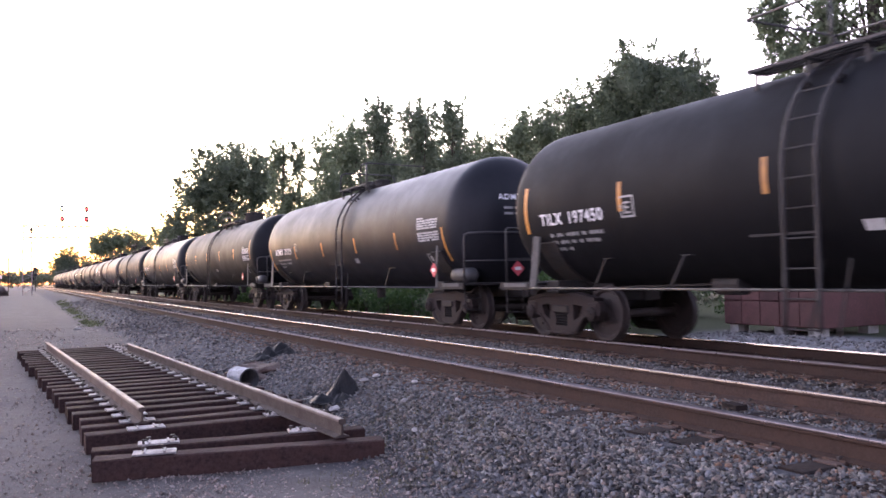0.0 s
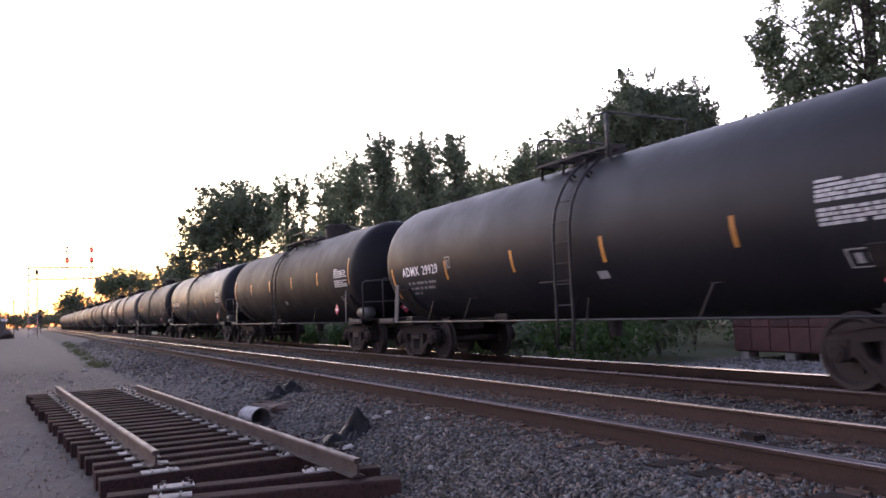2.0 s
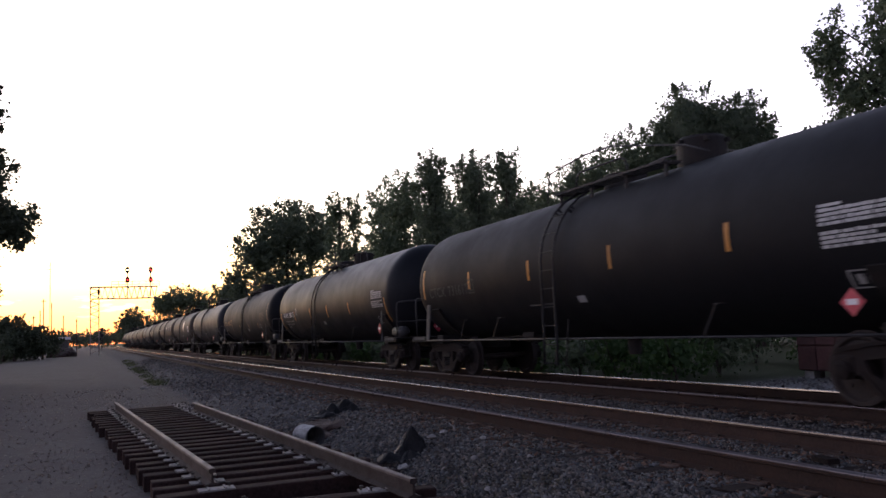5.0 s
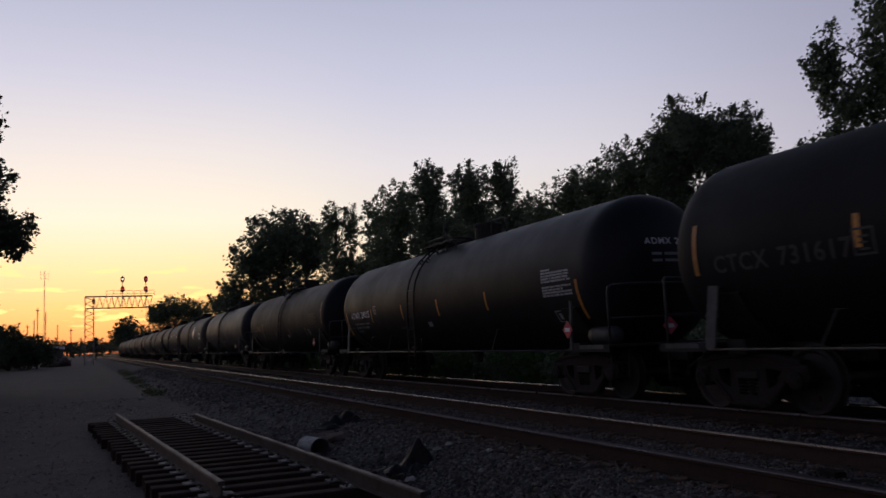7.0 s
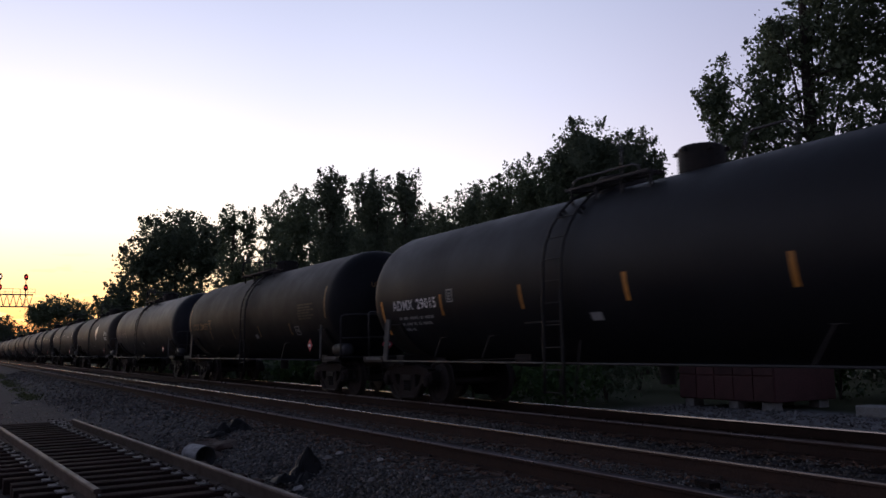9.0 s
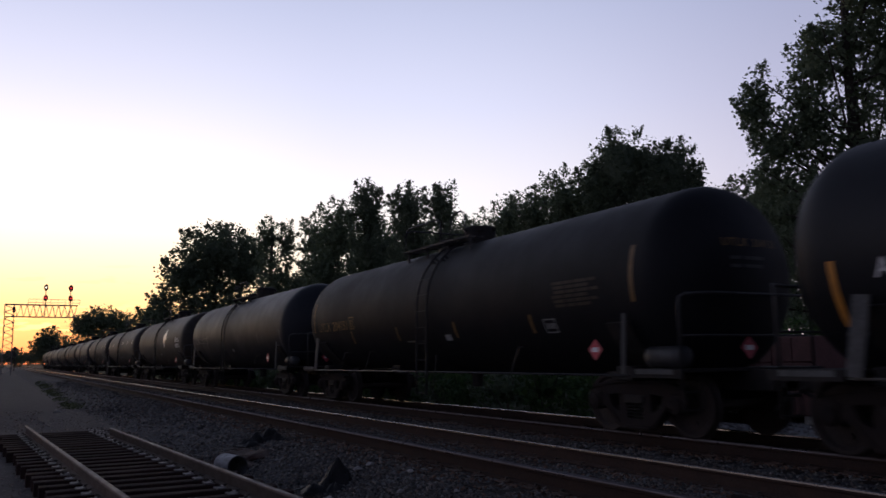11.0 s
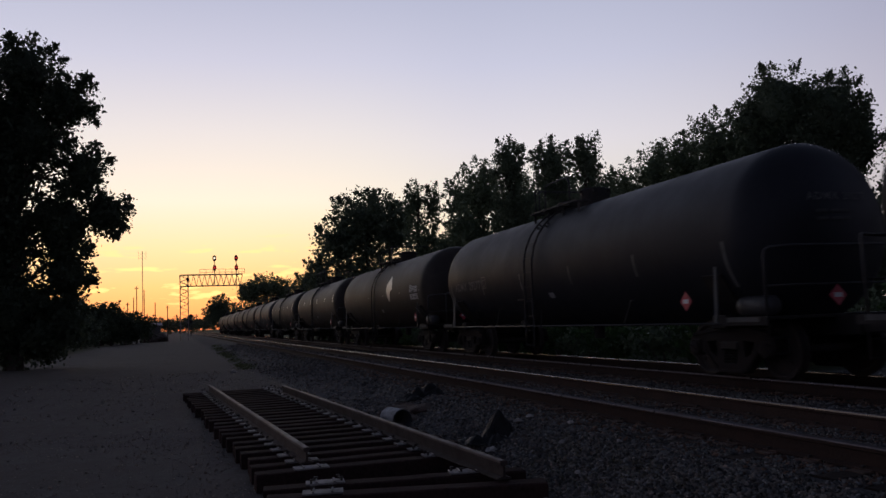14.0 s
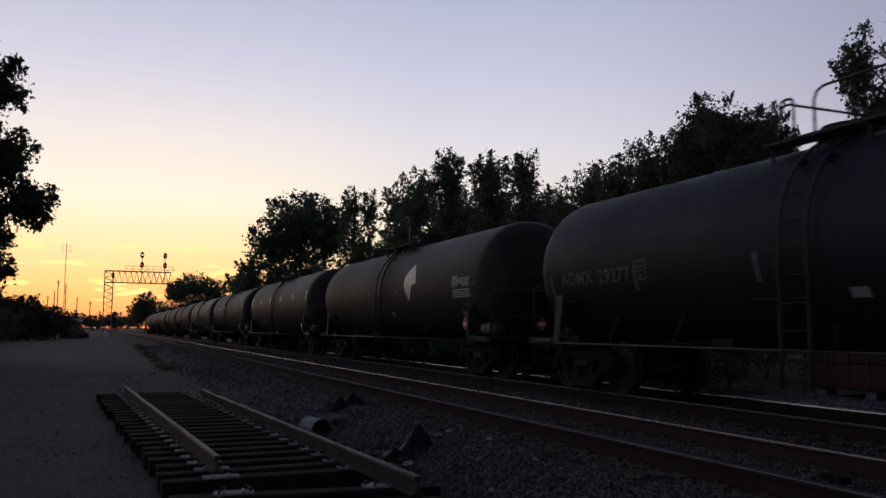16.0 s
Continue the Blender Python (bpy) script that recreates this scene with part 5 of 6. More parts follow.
    for x, z, w, h in ((-0.45, 0.22, 0.2, 0.05), (-0.2, 0.22, 0.4, 0.05), (-0.45, 0.1, 0.2, 0.05), (-0.2, 0.1, 0.36, 0.05)):
        rows = []
        for xx in (x, x + w / 2, x + w):
            col = []
            for zz in (z, z + h):
                q = min(0.99, (xx * xx + zz * zz) / (R * R))
                col.append(bm.verts.new((xx, -half - HEADLEN * math.sqrt(1 - q) - 0.02, ZC + zz)))
            rows.append(col)
        for a, b in zip(rows, rows[1:]):
            bm.faces.new((a[0], b[0], b[1], a[1]))
    tagged(part("head_lettering", bm, M["pale_letter" if mark_mat in ("white_letter", "ghost_letter") else "ghost_letter"], car), kind="stuff")
    for name, bm, mat, lab in extras:
        tagged(part(name, bm, M[mat], car), lab, kind="stuff" if name == "data_panel" else "")
    return car, trucks


def arrow_patch():
    """A spear-shaped white patch."""
    bm = bmesh.new()
    pts = [(-2.55, 0.70), (-2.85, 0.38), (-2.95, 0.12), (-2.6, 0.06), (-2.45, -0.3), (-2.3, -0.36), (-2.1, -0.1), (-1.98, 0.1), (-2.0, 0.3), (-2.2, 0.46)]
    c = bm.verts.new(on_shell(-2.4, 0.18))
    ring = [bm.verts.new(on_shell(y, s)) for y, s in pts]
    for a, b in zip(ring, ring[1:] + ring[:1]):
        bm.faces.new((c, a, b))
    bmesh.ops.subdivide_edges(bm, edges=bm.edges[:], cuts=2, use_grid_fill=True)
    for v in bm.verts:
        s = math.asin(max(-1, min(1, (v.co.z - ZC) / (R + 0.006)))) * R
        v.co = on_shell(v.co.y, s, 0.008)
    bmesh.ops.recalc_face_normals(bm, faces=bm.faces)
    return bm


def hatch(y):
    """A small outlined square with two marks in it."""
    bm = bmesh.new()
    for a, b, c, d in ((0, 0.34, -0.52, -0.50), (0, 0.34, -0.76, -0.74), (0, 0.025, -0.76, -0.50), (0.315, 0.34, -0.76, -0.50), (0.08, 0.15, -0.68, -0.58), (0.20, 0.27, -0.68, -0.58)):
        shell_patch(bm, y - a, y - b, c, d)
    return bm


def faint_rows(y):
    bm = bmesh.new()
    for k in range(6):
        bars(bm, y - 0.03 * (k % 3), 0.05 - 0.075 * k, (0.3, 0.22, 0.34, 0.18)[:4 - k % 2], 0.05)
    return bm


def build_train():
    sets = [
        dict(label="black tank car with bold white lettering and orange reflectors", paint="tank_coal", mid=0.9, mark_at=6.3, tape_shift=0.12, mark="TILX 197450", mark_mat="white_letter", rail_kind=1, tape_span=(-0.25, 0.2), end_span=(-0.46, 0.36), mark_size=0.28),
        dict(label="charcoal tank car with white lettering and orange reflectors", paint="tank_black", mid=-0.62, mark="ADMX 29929", mark_mat="white_letter", rail_kind=0, mark_size=0.295, mark_at=6.12, tape_shift=-0.18, deck=0.52, deck_long=0.85, dome=0.62, dome_y=-0.15, box_size=0.76),
        dict(label="dusty dark tank car with faded lettering", paint="tank_matte", mid=0.5, longer=0.22, print_rows=False, mark="CTCX 731617", mark_mat="ghost_letter", rail_kind=2, dome=1.15, deck=-1.1, deck_long=1.35, dome_y=-1.6, tape_span=(-0.25, 0.15), end_span=(-0.35, 0.4), placard_y=-5.95),
        dict(label="dark grey tank car with white stencilled panel", paint="tank_black", mid=0.9, deck=-0.6, deck_long=0.75, dome_y=-1.2, longer=0.35, tape_at=(6.72, 4.4, 1.9, -0.5, -3.1, -6.72), mark="ADMX 29015", mark_mat="white_letter", rail_kind=5, mark_size=0.29, mark_at=6.2, tape_shift=-0.1, box_size=0.76),
        dict(label="black tank car with yellow lettering", paint="tank_matte", longer=0.15, mid=-0.25, mark="UTLX 204151", mark_mat="yellow_letter", tape="worn_tape", print_rows=False, deck=0.6, deck_long=1.25, rail_kind=3, tape_span=(-0.75, -0.4), end_span=(-0.35, 0.5), panel=False, placard_y=-5.95, extras=[("hatch_mark", hatch(-4.5), "pale_letter", "small outlined square mark"), ("data_panel", faint_rows(-4.9), "faded_yellow", "faded yellow stencilled print")]),
        dict(label="grey tank car with worn paint and faint lettering", paint="tank_grey", mid=0.6, mark="ADMX 29277", mark_mat="faded_letter", rail_kind=4, panel=False, print_rows=False, placard_y=-5.8, tape="faded_letter", deck=-0.2),
        dict(label="brownish tank car with a white spear-shaped patch", paint="tank_brown", mark="", mark_mat="pale_letter", rail_kind=0, tape="pale_letter", tape_span=(-0.1, -0.05), end_span=(-0.1, -0.05), extras=[("white_patch", arrow_patch(), "white_tape", "spear-shaped white paint patch")]),
        dict(label="dusty brown tank car with short white reflectors", paint="tank_brown", mark="", mark_mat="pale_letter", rail_kind=1, tape="white_tape", tape_span=(0.14, 0.42), end_span=(0.05, 0.5), panel=False),
        dict(label="dusty tank car with short white reflectors", paint="tank_dusty", mark="", mark_mat="pale_letter", rail_kind=0, tape="white_tape", tape_span=(0.18, 0.34), end_span=(0.0, 0.5), panel=False),
    ]
    sets += [dict(label="weathered tank car far down the train", paint=p, mark="", mark_mat="pale_letter", rail_kind=k % 3, panel=False, tape="orange_tape") for k, p in
             enumerate(("tank_grey", "tank_brown", "tank_dusty", "tank_grey", "tank_brown", "tank_dusty"))]
    return [build_car(**s) for s in sets]


TRAIN = build_train()
SPEED, CAR_LENGTH, FIRST = 5.2, 17.1, 4.85


# ---------------------------------------------------------------- trees and brush
def leaf_mass(crowns, core):
    """Lumpy closed shapes deep in the crown, where the leaves stand too close to see between."""
    vs, fs, base = [], [], 0
    nu, nv = 16, 10
    for x, y, z, rx, rz in crowns:
        u, w = np.meshgrid(np.arange(nu) * 2 * np.pi / nu, np.linspace(0.08, np.pi - 0.08, nv))
        d = np.stack([np.cos(u) * np.sin(w), np.sin(u) * np.sin(w), np.cos(w)], -1).reshape(-1, 3)
        vs.append(np.array([x, y, z]) + d * np.array([rx, rx, rz]) * core * RNG.uniform(0.72, 1.12, (len(d), 1)))
        j, i = np.meshgrid(np.arange(nv - 1), np.arange(nu), indexing='ij')
        j, i, k = j.ravel(), i.ravel(), (i.ravel() + 1) % nu
        fs.append(base + np.stack([j * nu + i, (j + 1) * nu + i, (j + 1) * nu + k, j * nu + k], 1))
        base += nu * nv
    return np.concatenate(vs), np.concatenate(fs)


def leaf_cloud(name, sprays, leaf, mat, mass=None):
    """Leaves as small bent blades in groups: (points, spread, size) each."""
    p = np.concatenate([q + RNG.normal(size=q.shape) * w for q, w, _ in sprays])
    big = np.concatenate([np.full((len(q), 1), z) for q, _, z in sprays])
    n = len(p)
    a = RNG.normal(size=(n, 3))
    a[:, 2] += 0.25
    a /= np.linalg.norm(a, axis=1)[:, None]
    b = np.cross(a, RNG.normal(size=(n, 3)))
    b /= np.linalg.norm(b, axis=1)[:, None]
    k = leaf * big * RNG.uniform(0.5, 1.1, (n, 1))
    v = np.stack([p - a * k * 0.55, p + b * k * 0.36 - a * k * 0.05, p + a * k * 0.65, p - b * k * 0.36 - a * k * 0.05], 1).reshape(-1, 3)
    f = np.arange(4 * n).reshape(-1, 4)
    if mass:
        v, f = np.concatenate([v, mass[0]]), np.concatenate([f, mass[1] + 4 * n])
    return quads_mesh(name, v, f, mat)


def crown_sprays(crowns, per, lobe, spike=1.0):
    """Leafy shoots that grow outward and up through ellipsoids (x, y, z, rx, rz), dense at the foot and thin at the tip, over a loose filling of leaves."""
    out = []
    for x, y, z, rx, rz in crowns:
        c0, ax = np.array([x, y, z]), np.array([rx, rx, rz])
        m = max(14, int(3.0 * rx * rz / (lobe * lobe)))
        d = RNG.normal(size=(m, 3))
        d[:, 2] += 0.15
        d /= np.linalg.norm(d, axis=1)[:, None]
        foot = c0 + d * RNG.uniform(0.44, 0.89, (m, 1)) * ax
        rise = d * np.array([1.0, 1.0, 0.8]) + RNG.normal(size=(m, 3)) * 0.35 + np.array([0, 0, 0.35 + 0.45 * (spike - 1.0)])
        rise /= np.linalg.norm(rise, axis=1)[:, None]
        reach = lobe * RNG.uniform(0.6, 1.3, m) * (0.75 + 0.3 * spike)
        for f, r, q in zip(foot, rise, reach):
            n = int(per * 1.7 * RNG.uniform(0.5, 1.2)) + 6
            t = RNG.random((n, 1)) ** 1.25
            out.append((f + r * q * t, lobe * 0.34 * (1.12 - t), 1.0))
        for n, near, far, size in ((int(per * m * 0.42), 0.1, 0.72, 1.75), (int(per * m * 0.42), 0.55, 1.0, 1.1)):
            d = RNG.normal(size=(n, 3))
            d /= np.linalg.norm(d, axis=1)[:, None]
            out.append((c0 + d * ax * RNG.uniform(near, far, (n, 1)), lobe * 0.18, size))
    return out


def limb(bm, a, b, r0, r1, seg=7):
    a, b = Vector(a), Vector(b)
    d = b - a
    m = Matrix.Translation((a + b) / 2) @ d.to_track_quat('Z', 'Y').to_matrix().to_4x4()
    bmesh.ops.create_cone(bm, cap_ends=True, segments=seg, radius1=r0, radius2=r1, depth=d.length, matrix=m)


def build_tree(x, y, crowns, leaf, per, lobe, mat, label, seed, spike=1.0, name="tree", group="trees along the railway", core=0.42):
    """crowns: ellipsoids (dx, dy, z, rx, rz) about the foot of the tree."""
    rnd = random.Random(seed)
    crowns = [(dx, dy, z * 1.022, rx, rz * 1.02) for dx, dy, z, rx, rz in crowns]
    t = thing(name, label, "tree", group, at=pose(x, y, float(ground_z(x))))
    top = max(c[2] + c[4] for c in crowns)
    bm = bmesh.new()
    r = 0.018 * top + 0.05
    bend = [(rnd.uniform(-0.2, 0.2), rnd.uniform(-0.2, 0.2), top * f) for f in (0.3, 0.6, 0.88)]
    prev, pr = (0, 0, -0.1), r * 1.3
    for k, q in enumerate(bend):
        limb(bm, prev, q, pr, pr * 0.62)
        prev, pr = q, pr * 0.62
    for c in crowns:
        for k in range(4):
            base = Vector(bend[0]).lerp(Vector(bend[2]), rnd.uniform(0.0, 0.8))
            if base.z > c[2] + 0.3 * c[4]:
                base.z = max(1.0, c[2] - 0.4 * c[4])
            tip = (c[0] + rnd.uniform(-0.7, 0.7) * c[3], c[1] + rnd.uniform(-0.7, 0.7) * c[3], c[2] + rnd.uniform(-0.2, 0.75) * c[4])
            limb(bm, base, tip, r * 0.2, r * 0.04, 5)
    part("trunk", bm, M["bark"], t, "grey-brown bark")
    part("crown", leaf_cloud("crown", crown_sprays(crowns, per, lobe, spike), leaf, M[mat], leaf_mass(crowns, core)), None, t, "dense green leaves with gaps")
    return t


def build_trees():
    # round tree and its neighbours, from far down the line to close by
    build_tree(25.4, 112, [(0.3, 0, 15.6, 6.0, 5.2), (-3.4, 0, 12.4, 4.6, 4.6), (4.2, 0, 14.2, 4.0, 4.8), (0.5, 0, 7, 7, 5.5)], 0.42, 46, 1.25, "leaf_dark", "broad round-crowned tree, dark against the sky", 1)
    build_tree(18.5, 111, [(0, 0, 6.5, 2.4, 5.5), (1.5, 0, 4, 3, 4)], 0.42, 40, 1.1, "leaf_dark", "low bushy tree at the edge of the wood", 2)
    build_tree(28.4, 96, [(-0.6, 0, 15.6, 1.4, 3.4), (1.8, 0, 15.2, 1.3, 3.0), (0.4, 0, 10.2, 2.5, 4.2), (0.5, 0, 4, 4, 4)], 0.30, 34, 0.80, "leaf_mid", "slender twin-topped poplar with open crown", 3, 1.4, core=0.25)
    build_tree(31.2, 88, [(0, 0, 14.6, 2.4, 3.6), (1.0, 0, 9.3, 2.7, 4.6), (0, 0, 4, 4, 4)], 0.30, 34, 0.85, "leaf_mid", "open-crowned poplar in the wood", 4, 1.3, core=0.3)
    build_tree(30.8, 80, [(0, 0, 14.0, 2.6, 4.4), (-1.6, 0, 10, 2.4, 4.0), (0, 0, 5, 4, 4.5)], 0.33, 34, 0.95, "leaf_mid", "leafy poplar at the wood's edge", 5, 1.3)
    build_tree(30.9, 72.5, [(0, 0, 15.8, 1.8, 3.4), (0.2, 0, 11.5, 2.3, 4.0), (0, 0, 6, 3.6, 5.5)], 0.25, 52, 0.75, "leaf_dark", "tall dark poplar with upright shoots", 6, 1.7)
    build_tree(31.1, 63.6, [(0, 0, 14.2, 2.0, 2.8), (0.2, 0, 10.4, 2.2, 3.6), (0, 0, 5.5, 3.6, 5.5)], 0.24, 52, 0.72, "leaf_dark", "tall dark poplar with upright shoots", 7, 1.7)
    build_tree(31.5, 58.2, [(0, 0, 13.4, 1.6, 2.6), (0.2, 0, 9.6, 2.0, 3.6), (0, 0, 5.5, 3.4, 5.5)], 0.24, 52, 0.72, "leaf_dark", "tall dark poplar with upright shoots", 8, 1.7)
    for k, (x, y, h, w) in enumerate(((32.5, 54.0, 12.8, 1.9), (33.0, 50.5, 13.8, 1.9), (33.2, 47.6, 13.9, 1.8), (33.6, 44.6, 14.5, 1.9), (34.2, 41.8, 14.4, 1.7))):
        build_tree(x, y, [(0, 0, h - 2.6, w, 2.5), (0.6, 0, h - 5, w * 1.2, 3.2), (0, 0, 4, w * 1.6, 4.2)], 0.21, 46, 0.68, "leaf_mid", "feathery young tree in the wood", 20 + k, 1.3)
    rnd = random.Random(77)
    for k in range(13):
        y = 34 + 6.3 * k
        h = rnd.uniform(6.5, 8.5) + 0.035 * max(0, y - 60)
        build_tree(35 - 0.03 * y + rnd.uniform(-1, 1), y, [(0, 0, h - 2.8, 3.0, 2.8), (1.5, 2.5, h - 3.5, 2.6, 2.6), (0, 0, 2.6, 3.6, 2.8)], 0.3 + 0.001 * y, 30, 0.95, "leaf_dark", "low leafy tree filling the wood's edge", 80 + k)
    # taller trees behind, closing the gaps between the poplars
    for k, (x, y, h, w) in enumerate(((36.0, 108, 14.5, 3.6), (36.0, 97, 14.5, 3.4), (38.0, 90, 16.6, 3.6), (37.0, 81, 16.4, 3.8), (38.5, 76, 16.2, 3.8), (38.0, 67, 14.6, 3.6), (39.0, 60, 13.2, 3.2))):
        build_tree(x, y, [(0, 0, h - 3.0, w * 0.8, 3.0), (1.2, 0.5, h - 5.5, w, 3.6), (0, 0, 4, w, 4)], 0.30, 34, 0.95, "leaf_mid", "leafy tree standing behind the poplars", 120 + k, 1.3)
    # large maple
    build_tree(36.8, 40.0, [(-0.9, 0.9, 13.6, 2.7, 2.9), (1.0, -0.9, 12.6, 2.8, 3.1), (-2.3, 2.0, 11.8, 1.6, 3.0), (2.1, -1.9, 11.0, 1.6, 2.6), (0, 0, 8, 3.6, 4.5), (0, 0, 3.5, 5, 4)], 0.20, 88, 0.80, "leaf_dark", "large round maple behind the train", 30, core=0.58)
    build_tree(43.0, 36.0, [(0, 0, 10.6, 3.4, 3.0), (2.5, -2, 10.0, 3.2, 3.0), (0, 0, 4.6, 5, 4.6)], 0.28, 38, 0.9, "leaf_mid", "lower leafy tree between taller ones", 31)
    # tall tree beside the red container
    build_tree(35.2, 23.6, [(0.7, -1.2, 19.0, 2.9, 4.5), (-3.0, 3.1, 13.4, 0.8, 2.2), (-1.5, 1.5, 12.6, 1.4, 2.7), (-1.1, 1.1, 15.2, 1.7, 2.6), (0.9, -1.2, 14.8, 2.4, 3.4), (-2.2, 2.4, 8.2, 2.1, 3.2), (-2.9, 3.2, 4.6, 3.0, 3.4), (-2.4, 2.6, 11.4, 1.4, 1.9), (0.2, -0.4, 10.6, 3.0, 3.0), (1.0, -1.0, 7.0, 3.8, 3.8), (1.5, -1.5, 3.5, 4.6, 4)], 0.20, 52, 0.76, "leaf_mid", "tall poplar with open airy crown", 32, 1.2, core=0.28)
    build_tree(38.5, 19.5, [(0, 0, 17, 4, 6), (0, 0, 8, 5, 6)], 0.3, 40, 1.0, "leaf_dark", "tall leafy tree behind the tracks", 33)
    build_tree(36.5, 12.0, [(0, 0, 15, 4, 6), (0, 0, 7, 5, 6)], 0.34, 36, 1.1, "leaf_dark", "tall leafy tree behind the tracks", 34)
    # further trees beyond the signal bridge
    build_tree(22.0, 219, [(0, 0, 11.6, 5.6, 4.2), (-4.2, 0, 10, 4.2, 4.0), (5.0, 0, 10.2, 4.4, 4.6), (0, 0, 5, 9, 5)], 0.42, 44, 1.3, "leaf_mid", "distant spreading trees with thin crowns", 40)
    build_tree(26.6, 178, [(0, 0, 10.6, 2.8, 3.2), (2.6, 0, 10.0, 2.5, 3.2), (0, 0, 4, 4, 5)], 0.5, 26, 1.2, "leaf_mid", "distant thin-crowned tree beyond the train", 41)
    build_tree(12.4, 259, [(0, 0, 7.5, 4.4, 4.6), (-1.8, 0, 5, 3.6, 4), (4, 0, 5, 4, 4)], 0.46, 56, 1.4, "leaf_dark", "distant dark rounded tree", 42)
    for k, x in enumerate((-5.0, 0.5, 4.5)):
        build_tree(x * 2, 420 + 20 * k, [(0, 0, 4.5, 6, 4.0), (6, 0, 4, 6, 3.4)], 0.6, 60, 1.8, "leaf_dark", "far dark trees on the horizon", 50 + k)
    # the big tree by the road
    build_tree(-7.9, 46, [(0.4, 0, 15.0, 1.9, 2.2), (2.3, 0, 13.5, 1.9, 1.7), (0.8, 0, 11.6, 2.0, 2.2), (3.2, 0, 9.9, 1.5, 1.7), (4.3, 0, 7.7, 1.4, 1.3), (2.2, 0, 7.2, 2.0, 2.0), (2.4, 0, 4.7, 1.5, 1.9), (-1.8, 0, 9.0, 3.2, 6.5), (-1.0, 0.5, 10.2, 2.4, 2.6), (-1.6, 0.5, 13.0, 2.0, 2.4), (-1.4, 0.5, 6.0, 2.8, 2.8), (0.9, 0, 1.7, 2.2, 1.9), (2.2, 0, 2.4, 1.6, 1.6), (-0.8, 0, 3, 3.6, 2.8)], 0.21, 62, 0.66, "leaf_shade", "large leafy tree leaning over the gravel road", 60, core=0.56)
    for k, (x, y, h) in enumerate(((-12.0, 118, 6.6), (-10.2, 122, 6.6), (-8.6, 118, 5.9), (-7.0, 121, 5.3), (-5.7, 125, 4.6))):
        build_tree(x, y, [(0, 0, h * 0.55, 1.9, h * 0.42), (0.8, 0.6, h * 0.35, 2.1, h * 0.35)], 0.34, 36, 0.8, "leaf_shade", "dark shrubby tree in the hedge beyond the road", 64 + k)
    build_tree(-15.0, 42, [(0, 0, 12, 5, 5), (0, 0, 5, 5.5, 5)], 0.34, 40, 1.1, "leaf_shade", "large leafy tree beside the road", 61)


build_trees()


def build_brush():
    rnd = random.Random(11)
    spots = [(15.5 + rnd.uniform(-0.7, 2.5), 18.0 + 2.2 * k + rnd.uniform(-0.6, 0.6), rnd.uniform(1.6, 2.6)) for k in range(34)]
    spots += [(19.3 + rnd.uniform(-0.8, 2.5), 17.5 + 2.1 * k + rnd.uniform(-0.6, 0.6), rnd.uniform(2.2, 3.2)) for k in range(36)]
    spots += [(13.7 + rnd.uniform(-0.3, 0.8), 17.6 + 1.9 * k, rnd.uniform(0.9, 1.7)) for k in range(26)]
    spots += [(21.2 + rnd.uniform(-0.6, 1.6), 4.0 + 1.5 * k, rnd.uniform(2.2, 3.2)) for k in range(10)]
    spots += [(19.0, 9.4, 0.9), (18.3, 8.6, 0.7), (20.2, 8.0, 1.8), (22, 5, 2.4), (19.5, 6.2, 1.4), (21.5, 17.5, 2.6), (23, 13, 2.8), (24, 10, 2.8)]
    for k, (x, y, h) in enumerate(spots):
        b = thing("bush", "wild green brush growing behind the tracks", "bush", "brush along the tracks", at=pose(x, y, float(ground_z(x))))
        bm = bmesh.new()
        for j in range(4):
            limb(bm, (0, 0, -0.05), (rnd.uniform(-0.6, 0.6), rnd.uniform(-0.6, 0.6), h * 0.8), 0.03, 0.008, 5)
        part("stem", bm, M["bark"], b)
        part("foliage", leaf_cloud("foliage", crown_sprays([(0, 0, h * 0.5, 1.3, h * 0.55)], 21, 0.45), 0.15 if y < 32 else 0.24, M["leaf_bright" if k % 3 else "leaf_mid"], leaf_mass([(0, 0, h * 0.5, 1.3, h * 0.55)], 0.25)), None, b)
    # hedge and scrub along the road's far edge
    for k in range(14):
        y = 70 + 9 * k
        x = -9.6 - 0.012 * (y - 70) + rnd.uniform(-1.0, 0.8) - (2.0 if y < 90 else 0)
        h = rnd.uniform(3.2, 5.0)
        b = thing("bush", "dark scrub along the edge of the gravel road", "bush", "scrub along the road", at=pose(x, y, 0))
        bm = bmesh.new()
        for j in range(4):
            limb(bm, (0, 0, -0.05), (rnd.uniform(-1, 1), rnd.uniform(-1, 1), h * 0.8), 0.05, 0.012, 5)
        part("stem", bm, M["bark"], b)
        part("foliage", leaf_cloud("foliage", crown_sprays([(0, 0, h * 0.5, 3.0, h * 0.5)], 30, 0.9), 0.34, M["leaf_shade"]), None, b)


build_brush()


def blades(x, y, h, w, lean):
    """Four-cornered grass blades at (x, y)."""
    n = len(x)
    z = ground_z(x)
    a = RNG.uniform(0, 6.28, n)
    dx, dy = np.cos(a) * w, np.sin(a) * w
    tip = RNG.normal(0, lean, (n, 2))
    v = np.stack([np.stack([x - dx, y - dy, z - 0.01], 1), np.stack([x + dx, y + dy, z - 0.01], 1), np.stack([x + tip[:, 0] + dx * 0.3, y + tip[:, 1], z + h], 1), np.stack([x + tip[:, 0] - dx * 0.3, y + tip[:, 1], z + h], 1)], 1)
    return v.reshape(-1, 3)


